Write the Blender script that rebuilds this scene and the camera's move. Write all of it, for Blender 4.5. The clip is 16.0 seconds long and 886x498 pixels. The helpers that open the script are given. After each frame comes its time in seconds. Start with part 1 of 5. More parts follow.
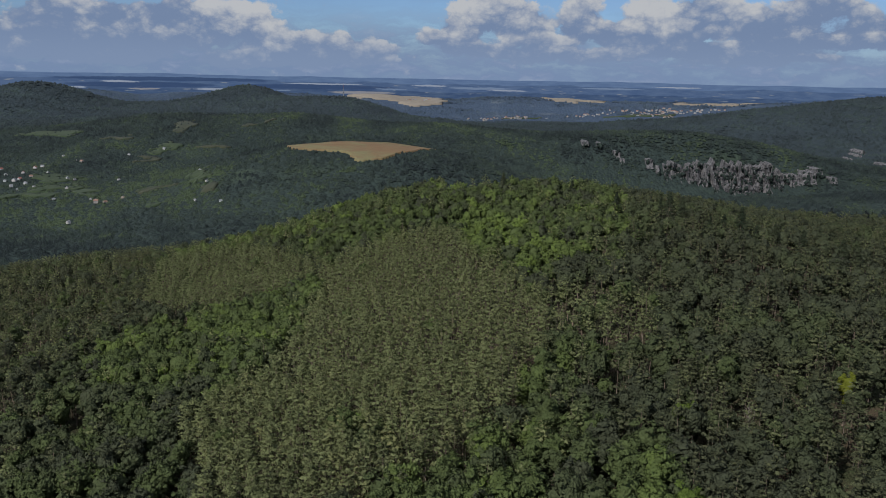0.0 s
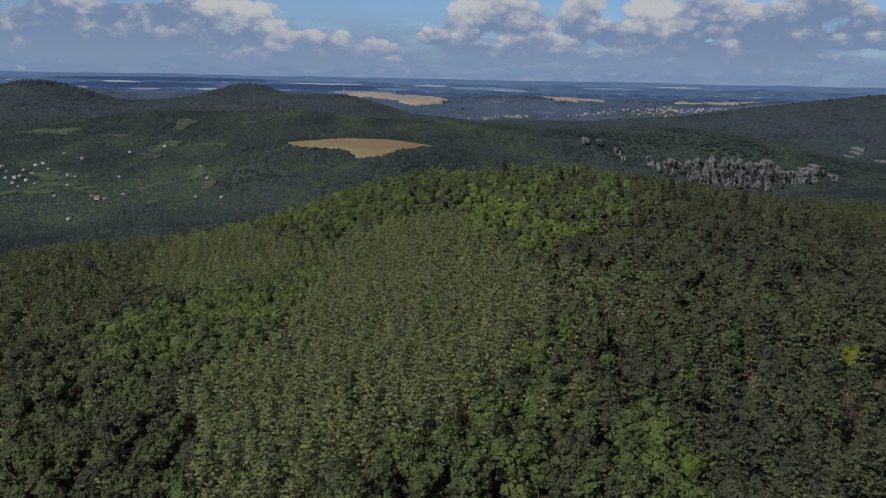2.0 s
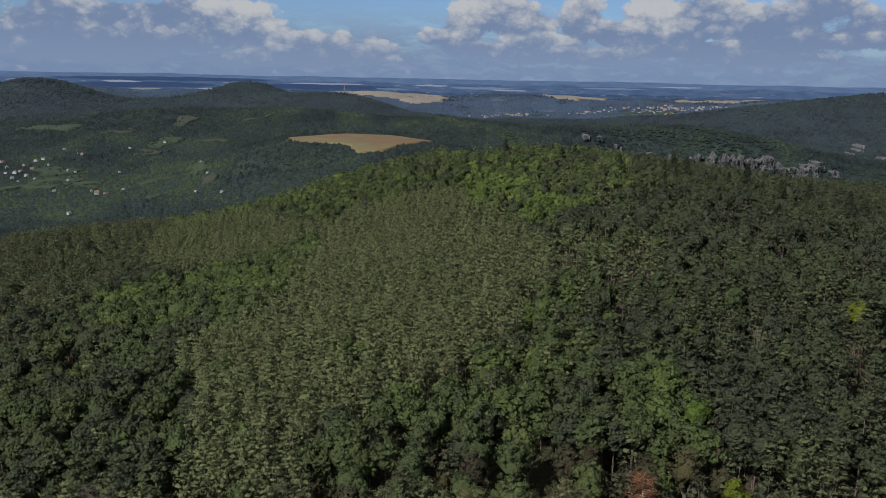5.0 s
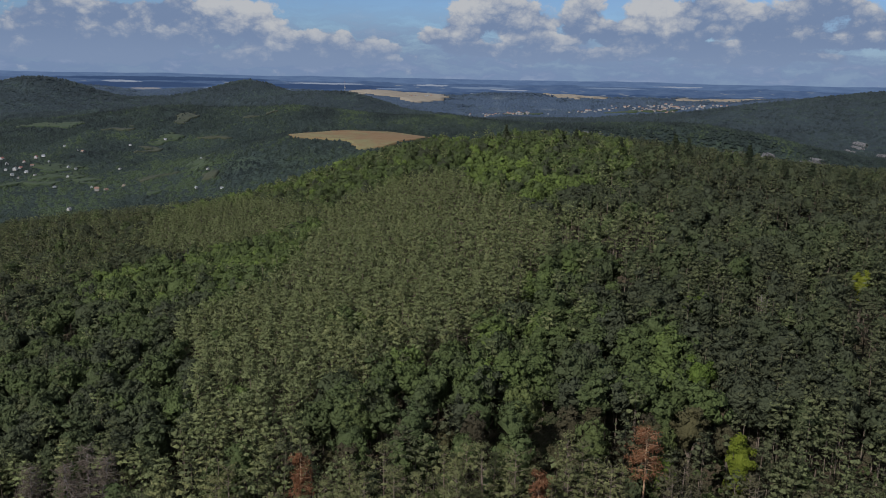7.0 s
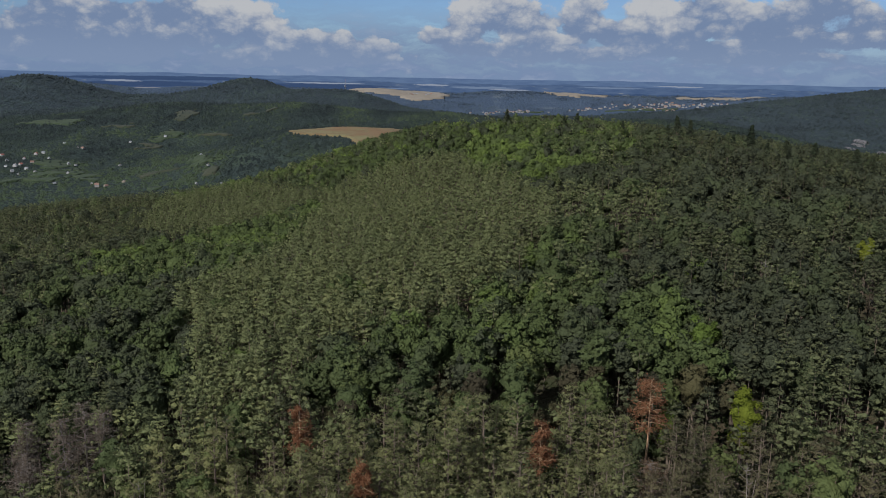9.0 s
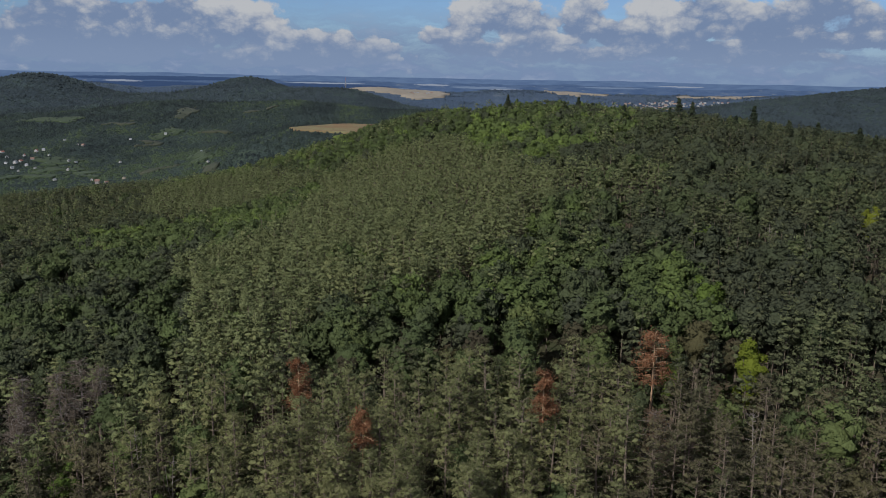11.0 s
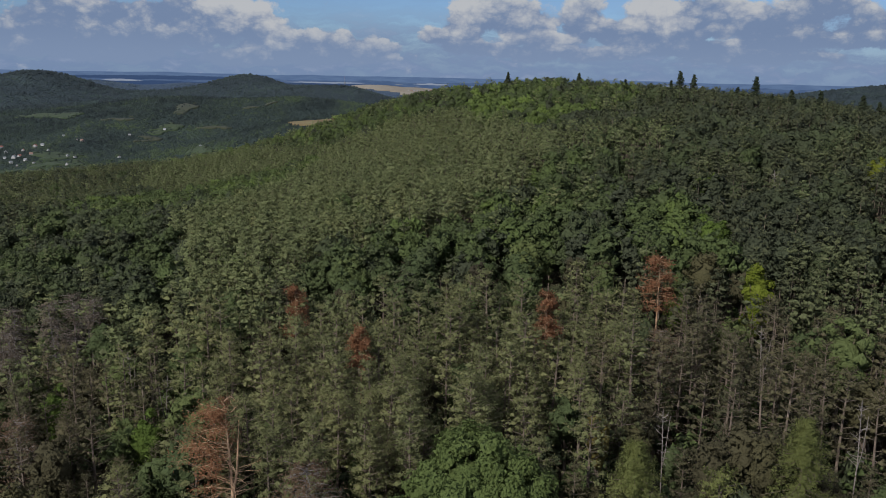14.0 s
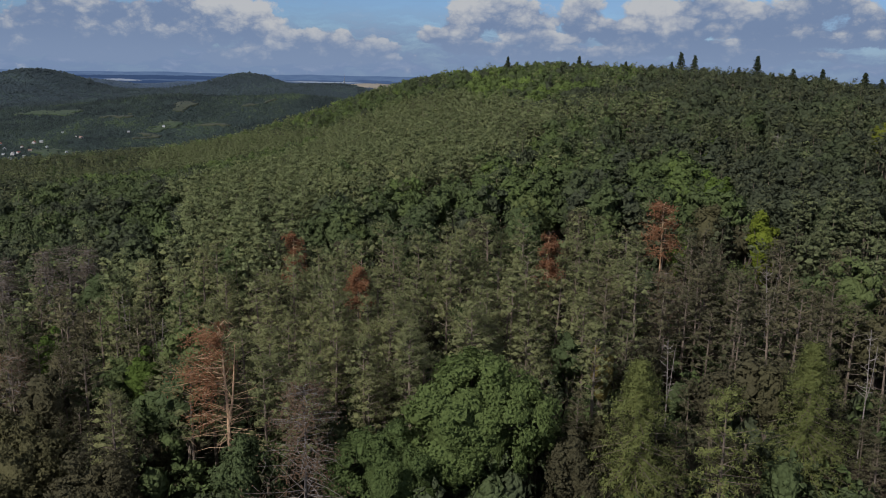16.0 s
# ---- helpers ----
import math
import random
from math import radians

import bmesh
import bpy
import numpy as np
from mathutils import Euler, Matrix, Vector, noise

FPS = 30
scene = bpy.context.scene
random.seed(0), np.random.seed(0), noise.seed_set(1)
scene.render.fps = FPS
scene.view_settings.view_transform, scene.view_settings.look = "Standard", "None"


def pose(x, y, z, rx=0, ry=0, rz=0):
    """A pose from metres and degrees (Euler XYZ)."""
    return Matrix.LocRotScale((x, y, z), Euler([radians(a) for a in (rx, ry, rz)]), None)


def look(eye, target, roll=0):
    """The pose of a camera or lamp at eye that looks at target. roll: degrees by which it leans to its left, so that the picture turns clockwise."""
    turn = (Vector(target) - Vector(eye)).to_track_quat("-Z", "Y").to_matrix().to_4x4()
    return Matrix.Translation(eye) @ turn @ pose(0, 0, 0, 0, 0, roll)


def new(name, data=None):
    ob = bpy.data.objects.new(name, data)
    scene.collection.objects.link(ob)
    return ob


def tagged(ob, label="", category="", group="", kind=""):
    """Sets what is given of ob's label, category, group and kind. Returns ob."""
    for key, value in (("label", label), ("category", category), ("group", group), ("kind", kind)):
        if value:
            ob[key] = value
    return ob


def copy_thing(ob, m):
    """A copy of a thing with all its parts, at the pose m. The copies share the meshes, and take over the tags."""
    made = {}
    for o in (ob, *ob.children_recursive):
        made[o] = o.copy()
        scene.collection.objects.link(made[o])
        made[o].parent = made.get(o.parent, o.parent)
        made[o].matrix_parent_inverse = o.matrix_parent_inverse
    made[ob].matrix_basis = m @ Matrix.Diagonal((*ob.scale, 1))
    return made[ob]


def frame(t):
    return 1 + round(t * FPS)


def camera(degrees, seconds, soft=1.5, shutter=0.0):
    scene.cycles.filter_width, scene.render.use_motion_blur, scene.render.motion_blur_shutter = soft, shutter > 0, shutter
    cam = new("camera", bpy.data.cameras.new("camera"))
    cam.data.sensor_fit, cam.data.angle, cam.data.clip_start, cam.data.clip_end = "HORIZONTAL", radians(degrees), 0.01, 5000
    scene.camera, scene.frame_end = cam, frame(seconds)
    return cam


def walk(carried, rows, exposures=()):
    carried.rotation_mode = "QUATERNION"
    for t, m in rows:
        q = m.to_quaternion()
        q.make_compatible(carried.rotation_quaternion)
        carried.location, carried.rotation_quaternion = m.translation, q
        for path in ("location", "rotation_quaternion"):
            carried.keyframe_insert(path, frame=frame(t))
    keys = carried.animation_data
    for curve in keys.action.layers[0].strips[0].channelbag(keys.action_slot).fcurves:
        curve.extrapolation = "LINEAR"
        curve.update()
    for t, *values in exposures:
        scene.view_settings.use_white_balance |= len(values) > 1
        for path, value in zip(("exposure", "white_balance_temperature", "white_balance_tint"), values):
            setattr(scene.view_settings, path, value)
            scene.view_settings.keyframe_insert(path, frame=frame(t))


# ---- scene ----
cam = camera(56.0, 16.0, 0.65)
PATH = [
    (0, look((0.00, 0.00, 0.00), (0.00, 97.88, -20.46), 1.12)),
    (2, look((0.01, 0.01, -5.74), (-0.07, 97.89, -26.21), 1.12)),
    (4, look((0.06, 0.03, -11.51), (-0.04, 97.91, -32.00), 1.12)),
    (6, look((0.07, 0.09, -17.42), (-0.10, 97.97, -37.90), 1.12)),
    (8, look((0.09, 0.18, -23.50), (-0.10, 98.05, -44.05), 1.12)),
    (10, look((0.12, 0.30, -29.61), (-0.12, 98.16, -50.17), 1.12)),
    (12, look((0.16, 0.45, -35.65), (-0.11, 98.31, -56.22), 1.12)),
    (14, look((0.19, 0.61, -41.72), (0.00, 98.46, -62.34), 1.12)),
    (16, look((0.22, 0.78, -48.00), (0.11, 98.63, -68.64), 1.12)),
]
walk(cam, PATH, [(0, 0.86, 6150, 11), (16, 0.86, 6150, 11)])

# ---- sky and sun ----
SUN_FROM = Vector((-0.56, -0.74, 0.78)).normalized()
sun = new("sun", bpy.data.lights.new("sun", "SUN"))
sun.data.energy, sun.data.angle, sun.data.color = 3.55, radians(0.6), (1.0, 0.95, 0.87)
sun.matrix_world = look(SUN_FROM * 300, (0, 0, 0))


class Nodes:
    """A short way to write node trees."""

    def __init__(self, tree):
        self.tree = tree
        tree.nodes.clear()

    def add(self, kind, *values):
        n = self.tree.nodes.new(kind)
        for i, value in enumerate(values):
            self.plug(value, n.inputs[i])
        return n

    def plug(self, value, socket):
        if value is None:
            return
        if isinstance(value, bpy.types.NodeSocket):
            self.tree.links.new(value, socket)
        elif isinstance(value, bpy.types.Node):
            self.tree.links.new(value.outputs[0], socket)
        else:
            socket.default_value = value

    def math(self, op, a, b=None, c=None, clamp=False):
        n = self.add("ShaderNodeMath", a, b, c)
        n.operation, n.use_clamp = op, clamp
        return n.outputs[0]

    def vmath(self, op, a, b=None):
        n = self.add("ShaderNodeVectorMath", a, b)
        n.operation = op
        return n.outputs[1] if op == "LENGTH" else n.outputs[0]

    def ramp(self, value, lo, hi, to_lo=0.0, to_hi=1.0):
        n = self.tree.nodes.new("ShaderNodeMapRange")
        n.interpolation_type = "SMOOTHSTEP"
        for key, v in (("Value", value), ("From Min", lo), ("From Max", hi), ("To Min", to_lo), ("To Max", to_hi)):
            self.plug(v, n.inputs[key])
        return n.outputs[0]

    def mix(self, f, a, b, blend="MIX"):
        n = self.tree.nodes.new("ShaderNodeMix")
        n.data_type, n.blend_type, n.clamp_factor = "RGBA", blend, True
        self.plug(f, n.inputs[0])
        self.plug(a, n.inputs[6])
        self.plug(b, n.inputs[7])
        return n.outputs[2]

    def noise(self, vector, scale, detail=3.0, rough=0.55, colour=False):
        n = self.tree.nodes.new("ShaderNodeTexNoise")
        self.plug(vector, n.inputs["Vector"])
        n.inputs["Scale"].default_value, n.inputs["Detail"].default_value = scale, detail
        n.inputs["Roughness"].default_value = rough
        return n.outputs[1] if colour else n.outputs[0]


def rgb(r, g, b):
    return (r, g, b, 1.0)


# Heaps of cumulus over the far land: bearing and height in degrees, half-width, half-height, weight of its light.
WEST_CUMULUS = [
    (-22.9, 1.98, 6.7, 1.88, 0.28), (-16.5, 2.79, 4.9, 1.61, 0.32), (-8.7, 1.48, 5.4, 1.25, 0.35), (-21.9, 3.27, 4.9, 0.98, 0.22),
    (-13.7, 3.41, 2.9, 1.25, 1.10), (-16.0, 2.07, 1.1, 0.89, 0.95), (-18.3, 2.14, 1.2, 0.58, 0.95), (-20.3, 2.49, 1.9, 0.71, 0.70),
    (-24.1, 2.27, 2.8, 0.40, 0.80), (-26.9, 2.23, 1.5, 0.40, 0.70), (-25.1, 3.68, 1.0, 0.58, 0.60), (-17.5, 3.82, 1.2, 1.16, 0.55),
    (-9.4, 2.26, 1.3, 0.63, 0.85), (-7.0, 2.24, 0.8, 0.58, 0.95), (-4.9, 1.56, 2.2, 0.54, 0.85), (-10.9, 1.35, 1.7, 0.40, 0.75),
    (-1.4, 2.44, 1.1, 0.71, 0.95), (-3.8, 0.96, 1.0, 0.31, 0.80), (-21.3, 0.91, 4.0, 0.63, 0.35), (-13.4, 0.75, 4.0, 0.63, 0.30),
    (-25.8, 1.12, 2.0, 0.49, 0.50), (-11.9, 2.58, 1.8, 0.89, 0.90),
]
EAST_CUMULUS = [
    (3.3, 4.37, 2.7, 1.56, 1.20), (1.4, 3.62, 2.0, 1.34, 1.00), (5.2, 3.49, 2.2, 1.25, 0.90), (0.3, 2.33, 1.8, 0.89, 0.70),
    (6.3, 2.24, 3.1, 0.63, 0.90), (8.8, 4.07, 1.8, 1.56, 0.85), (9.6, 3.01, 1.8, 0.89, 0.55), (13.2, 3.74, 2.5, 1.70, 1.15),
    (11.8, 2.85, 2.2, 0.89, 0.75), (15.0, 2.87, 2.2, 0.98, 0.60), (18.5, 3.92, 1.8, 1.25, 1.05), (17.4, 2.89, 1.3, 0.45, 0.90),
    (16.6, 4.27, 2.2, 1.34, 0.60), (21.4, 3.40, 3.1, 1.56, 0.45), (23.2, 4.55, 2.7, 0.98, 0.85), (25.8, 3.38, 1.8, 1.34, 0.55),
    (22.5, 2.39, 4.0, 0.71, 0.45), (15.1, 1.99, 5.4, 0.63, 0.50), (7.9, 1.36, 5.4, 0.54, 0.50), (19.9, 1.34, 6.3, 0.54, 0.40),
    (26.2, 2.30, 1.8, 0.54, 0.70), (2.2, 1.63, 3.1, 0.54, 0.60), (11.5, 1.70, 1.8, 0.40, 0.75),
]
# Strips of woods and stubble on the last land: bearing and height in degrees, half-width, half-height, colour.
PALE, TAN, DEEP, MILK = (0.38, 0.42, 0.50), (0.33, 0.32, 0.33), (0.045, 0.080, 0.170), (0.22, 0.29, 0.41)
FAR_STRIPS = [
    (-18.05, -0.59, 7.38, 0.136, DEEP), (-8.69, -0.95, 5.83, 0.175, DEEP), (-19.78, -0.97, 5.05, 0.194, DEEP), (-21.11, -0.78, 1.09, 0.070, PALE),
    (-23.48, -1.16, 0.47, 0.062, PALE), (-19.62, -1.22, 1.01, 0.062, TAN), (-15.27, -1.20, 1.32, 0.085, PALE), (-17.05, -1.54, 0.93, 0.047, MILK),
    (-8.13, -0.75, 2.72, 0.051, PALE), (-10.92, -1.20, 0.62, 0.039, MILK), (-1.13, -0.74, 1.17, 0.062, PALE), (2.30, -0.86, 2.33, 0.085, MILK),
    (4.21, -0.97, 1.55, 0.047, PALE), (-3.79, -1.01, 1.17, 0.047, MILK), (10.94, -0.71, 2.33, 0.054, MILK), (15.27, -0.54, 1.55, 0.047, PALE),
    (-5.69, -1.27, 2.33, 0.097, TAN),
]
world = bpy.data.worlds.new("sky")
scene.world = world
world.use_nodes = True
N = Nodes(world.node_tree)
sky = N.add("ShaderNodeTexSky")
sky.sky_type, sky.sun_disc = "NISHITA", False
sky.sun_elevation = math.asin(SUN_FROM.z)
sky.sun_rotation = math.atan2(SUN_FROM.x, SUN_FROM.y)
sky.altitude, sky.air_density, sky.dust_density, sky.ozone_density = 400, 1.0, 0.6, 1.5
where = N.add("ShaderNodeTexCoord").outputs["Generated"]
axes = N.add("ShaderNodeSeparateXYZ", where)
bearing = N.math("MULTIPLY", N.math("ARCTAN2", axes.outputs[0], axes.outputs[1]), 57.2958)
height = N.math("MULTIPLY", N.math("ARCSINE", axes.outputs[2]), 57.2958)
flat = N.add("ShaderNodeCombineXYZ", bearing, height, 0.0).outputs[0]
# billows: the flat map of the sky, pushed about by noise
push = N.vmath("SUBTRACT", N.noise(flat, 0.55, 6.0, 0.62, True), (0.5, 0.5, 0.5))
billow = N.vmath("ADD", flat, N.vmath("MULTIPLY", push, (2.2, 1.1, 0.0)))
total = weight = lit = None
for a, e, w, h, bright in WEST_CUMULUS + EAST_CUMULUS:
    q = N.vmath("MULTIPLY", N.vmath("SUBTRACT", billow, (a, e, 0.0)), (0.92 / w, 0.88 / h, 0.0))
    k = N.math("SUBTRACT", 1.0, N.vmath("LENGTH", q), clamp=True)
    up = N.math("MULTIPLY_ADD", N.add("ShaderNodeSeparateXYZ", q).outputs[1], 0.75, bright - (0.35 if a < 0 else 0.48))
    total = k if total is None else N.math("ADD", total, k)
    lit = N.math("MULTIPLY", k, up) if lit is None else N.math("MULTIPLY_ADD", k, up, lit)
lit = N.math("DIVIDE", lit, N.math("MAXIMUM", total, 0.02))
knobs = N.tree.nodes.new("ShaderNodeTexVoronoi")
knobs.feature = "SMOOTH_F1"
N.plug(N.vmath("MULTIPLY", N.vmath("ADD", flat, N.vmath("MULTIPLY", push, (1.0, 0.7, 0.0))), (0.85, 1.25, 1.0)), knobs.inputs["Vector"])
for slot, value in (("Scale", 0.75), ("Detail", 4.0), ("Roughness", 0.55), ("Lacunarity", 2.3), ("Smoothness", 0.35)):
    knobs.inputs[slot].default_value = value
KNOB = 0.07
grain = N.math("SUBTRACT", 1.0, knobs.outputs["Distance"])
lit = N.math("MULTIPLY_ADD", N.math("SUBTRACT", grain, KNOB), 1.05, lit)
heap = N.ramp(N.math("MULTIPLY_ADD", N.math("SUBTRACT", grain, KNOB), 0.45, total), 0.03, 0.32)
# a grey layer low over the horizon, and loose cloud over the rest of the sky
low = N.noise(N.vmath("MULTIPLY", billow, (0.35, 1.3, 1.0)), 0.75, 5.0, 0.6)
layer = N.math("MULTIPLY", N.ramp(low, 0.34, 0.62), N.ramp(height, 1.6, 4.6, 0.95, 0.12))
high = N.noise(N.vmath("MULTIPLY", where, (2.2, 2.2, 5.0)), 1.6, 6.0, 0.6)
layer = N.math("MAXIMUM", layer, N.math("MULTIPLY", N.ramp(high, 0.40, 0.58), N.ramp(height, 6.0, 12.0, 0.0, 0.9)))
blue = N.mix(1.0, sky.outputs[0], rgb(0.061, 0.077, 0.107), "MULTIPLY")
veil = N.mix(N.ramp(height, 0.0, 3.4, 0.75, 0.0), blue, rgb(0.26, 0.37, 0.56))
grey = N.mix(N.ramp(low, 0.45, 0.72), rgb(0.215, 0.30, 0.485), rgb(0.34, 0.42, 0.57))
puff = N.mix(N.ramp(lit, -0.25, 0.95), rgb(0.235, 0.315, 0.47), rgb(0.65, 0.655, 0.655))
puff = N.mix(N.ramp(height, 0.4, 3.2, 0.6, 0.0), puff, rgb(0.30, 0.39, 0.55))
# overhead cloud out of view, made far brighter than the heaps as added fill
fill_cloud = N.mix(N.ramp(high, 0.50, 0.72), rgb(1.05, 1.12, 1.24), rgb(2.6, 2.6, 2.56))
grey = N.mix(N.ramp(height, 9.0, 22.0), grey, fill_cloud)
above = N.mix(heap, N.mix(layer, veil, grey), puff)
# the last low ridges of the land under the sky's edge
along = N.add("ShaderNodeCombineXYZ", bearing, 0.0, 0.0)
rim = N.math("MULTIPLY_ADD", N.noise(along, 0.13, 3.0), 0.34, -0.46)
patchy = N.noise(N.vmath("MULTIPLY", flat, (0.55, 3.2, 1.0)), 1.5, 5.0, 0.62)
# haze painted into these land colours: paler blue the farther the band
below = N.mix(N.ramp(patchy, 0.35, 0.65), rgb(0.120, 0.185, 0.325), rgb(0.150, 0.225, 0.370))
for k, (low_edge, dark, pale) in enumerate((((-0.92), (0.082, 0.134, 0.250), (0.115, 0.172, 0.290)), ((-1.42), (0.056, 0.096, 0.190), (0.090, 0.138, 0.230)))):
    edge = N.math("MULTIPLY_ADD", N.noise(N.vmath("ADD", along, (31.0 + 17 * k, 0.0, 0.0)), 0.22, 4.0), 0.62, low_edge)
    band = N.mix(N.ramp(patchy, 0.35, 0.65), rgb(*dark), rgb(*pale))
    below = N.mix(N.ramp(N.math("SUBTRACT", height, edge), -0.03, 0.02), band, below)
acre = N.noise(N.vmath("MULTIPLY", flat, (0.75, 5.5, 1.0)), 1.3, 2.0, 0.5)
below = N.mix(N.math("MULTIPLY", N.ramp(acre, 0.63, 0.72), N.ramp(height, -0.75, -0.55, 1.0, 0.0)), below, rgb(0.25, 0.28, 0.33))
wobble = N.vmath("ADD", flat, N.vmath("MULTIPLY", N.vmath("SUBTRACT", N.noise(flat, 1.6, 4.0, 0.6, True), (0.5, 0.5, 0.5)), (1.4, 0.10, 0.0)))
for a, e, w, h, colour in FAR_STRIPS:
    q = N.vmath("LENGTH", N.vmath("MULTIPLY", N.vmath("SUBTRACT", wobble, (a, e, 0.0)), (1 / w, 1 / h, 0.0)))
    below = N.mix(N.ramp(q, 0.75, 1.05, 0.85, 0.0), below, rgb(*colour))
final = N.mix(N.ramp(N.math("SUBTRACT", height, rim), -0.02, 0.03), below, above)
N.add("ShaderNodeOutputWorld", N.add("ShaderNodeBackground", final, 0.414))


# ---- materials ----
def material(name):
    m = bpy.data.materials.new(name)
    m.use_nodes = True
    return m, Nodes(m.node_tree)


def finish(n, colour, rough=0.8, bump=None, thin=0.0, strength=0.4, spec=0.3, deep=1.0):
    """Principled surface; thin: the share of light that passes through, for leaves."""
    p = n.add("ShaderNodeBsdfPrincipled")
    n.plug(colour, p.inputs["Base Color"])
    p.inputs["Roughness"].default_value = rough
    p.inputs["Specular IOR Level"].default_value = spec
    if bump is not None:
        b = n.tree.nodes.new("ShaderNodeBump")
        b.inputs["Strength"].default_value, b.inputs["Distance"].default_value = strength, deep
        n.plug(bump, b.inputs["Height"])
        n.plug(b.outputs[0], p.inputs["Normal"])
    shader = p.outputs[0]
    if thin:
        tr = n.add("ShaderNodeBsdfTranslucent", colour)
        shader = n.add("ShaderNodeMixShader", thin, shader, tr.outputs[0]).outputs[0]
    n.add("ShaderNodeOutputMaterial", shader)


def leaf_material(name, dark, mid, light, stand=False, grain=3.6, thin=0.4):
    """Foliage: from dark to light by tree (its own random number, or the tone of its stand), then by clump of leaves."""
    m, n = material(name)
    if stand:
        tone = n.add("ShaderNodeAttribute")
        tone.attribute_name = "tone"
        info = tone.outputs["Fac"]
    else:
        info = n.add("ShaderNodeObjectInfo").outputs["Random"]
    island = n.add("ShaderNodeNewGeometry").outputs["Random Per Island"]
    c = n.mix(n.ramp(info, 0.0, 0.5), rgb(*dark), rgb(*mid))
    c = n.mix(n.ramp(info, 0.5, 1.0), c, rgb(*light))
    v = n.math("MULTIPLY_ADD", island, 0.22, 0.89)
    c = n.mix(1.0, c, n.add("ShaderNodeCombineXYZ", v, v, n.math("MULTIPLY", v, 0.95)).outputs[0], "MULTIPLY")
    at = n.add("ShaderNodeTexCoord").outputs["Object"]
    sprig = n.tree.nodes.new("ShaderNodeTexVoronoi")
    n.plug(n.vmath("ADD", at, n.vmath("MULTIPLY", n.noise(at, grain, 2.0, 0.6, True), (0.4, 0.4, 0.4))), sprig.inputs["Vector"])
    sprig.inputs["Scale"].default_value = grain
    relief = n.math("MULTIPLY_ADD", n.noise(at, grain * 0.45, 3.0, 0.6), 1.3, n.math("MULTIPLY", sprig.outputs["Distance"], -1.0))
    finish(n, c, 0.8, relief, thin, 1.0, 0.08, (1.05 if stand else 0.65) / grain)
    return m


def plain(name, a, b, scale, rough=0.8, bump=0.4, detail=5.0, stretch=(1, 1, 1)):
    """Two colours worn into each other at two scales, with relief."""
    m, n = material(name)
    at = n.vmath("MULTIPLY", n.add("ShaderNodeTexCoord").outputs["Object"], stretch)
    f = n.noise(at, scale, detail, 0.6)
    g = n.noise(at, scale * 7.3, 3.0)
    c = n.mix(n.ramp(f, 0.35, 0.65), rgb(*a), rgb(*b))
    c = n.mix(n.math("MULTIPLY", g, 0.5), c, rgb(*[v * 0.55 for v in a]))
    finish(n, c, rough, g, strength=bump)
    return m


PINE = leaf_material("pine needles", (0.118, 0.125, 0.059), (0.142, 0.147, 0.069), (0.158, 0.158, 0.073))
# brownish needles, also darkened for the edge shading of the view
PINE_BROWN_SHADED = leaf_material("dull brownish pine needles", (0.074, 0.072, 0.042), (0.090, 0.083, 0.048), (0.110, 0.097, 0.056))
PINE_STAND = leaf_material("pine needles of the stand", (0.075, 0.081, 0.046), (0.148, 0.166, 0.078), (0.184, 0.185, 0.084), True, 1.9)
BROAD_DARK = leaf_material("dark leaves", (0.048, 0.042, 0.028), (0.061, 0.055, 0.032), (0.074, 0.068, 0.034))
BROAD_MID = leaf_material("green leaves", (0.058, 0.075, 0.034), (0.073, 0.094, 0.038), (0.092, 0.110, 0.041))
BROAD_YELLOW = leaf_material("yellow-green leaves", (0.109, 0.136, 0.019), (0.126, 0.148, 0.020), (0.143, 0.156, 0.023))
BROAD_STAND = leaf_material("leaves of the stand", (0.050, 0.057, 0.036), (0.070, 0.092, 0.035), (0.116, 0.158, 0.040), True, 1.7)
OAK = leaf_material("oak leaves", (0.064, 0.088, 0.032), (0.073, 0.099, 0.034), (0.082, 0.108, 0.036))
SPRUCE = leaf_material("spruce needles", (0.032, 0.043, 0.026), (0.039, 0.050, 0.030), (0.047, 0.056, 0.032))
LARCH = leaf_material("larch needles", (0.112, 0.124, 0.044), (0.126, 0.138, 0.048), (0.140, 0.149, 0.053))
ASHEN = leaf_material("bare ashen twigs", (0.096, 0.077, 0.062), (0.108, 0.086, 0.070), (0.120, 0.096, 0.077))
RUST = leaf_material("dead rust-red needles", (0.160, 0.074, 0.040), (0.184, 0.088, 0.048), (0.200, 0.102, 0.056))
BROWN = leaf_material("dry brown-grey twigs", (0.120, 0.080, 0.054), (0.138, 0.091, 0.062), (0.150, 0.101, 0.067))
# The far woods carry the haze of distance as blue in their leaf colours.
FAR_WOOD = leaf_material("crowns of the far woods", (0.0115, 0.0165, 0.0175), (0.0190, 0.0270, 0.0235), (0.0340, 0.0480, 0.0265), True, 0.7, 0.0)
HAZE_WOOD = leaf_material("crowns of distant woods", (0.017, 0.023, 0.027), (0.021, 0.029, 0.032), (0.028, 0.040, 0.039), True, 0.5, 0.0)
HAZE_PLAIN_WOOD = leaf_material("crowns on the far plain", (0.026, 0.038, 0.060), (0.032, 0.046, 0.068), (0.040, 0.056, 0.076), True, 0.4, 0.0)
BARK = plain("pine bark", (0.115, 0.088, 0.066), (0.165, 0.130, 0.100), 1.2, 0.9, 0.6, stretch=(1, 1, 0.25))
GREY_WOOD = plain("weathered dead wood", (0.14, 0.118, 0.105), (0.21, 0.182, 0.16), 1.4, 0.9, 0.5, stretch=(1, 1, 0.3))
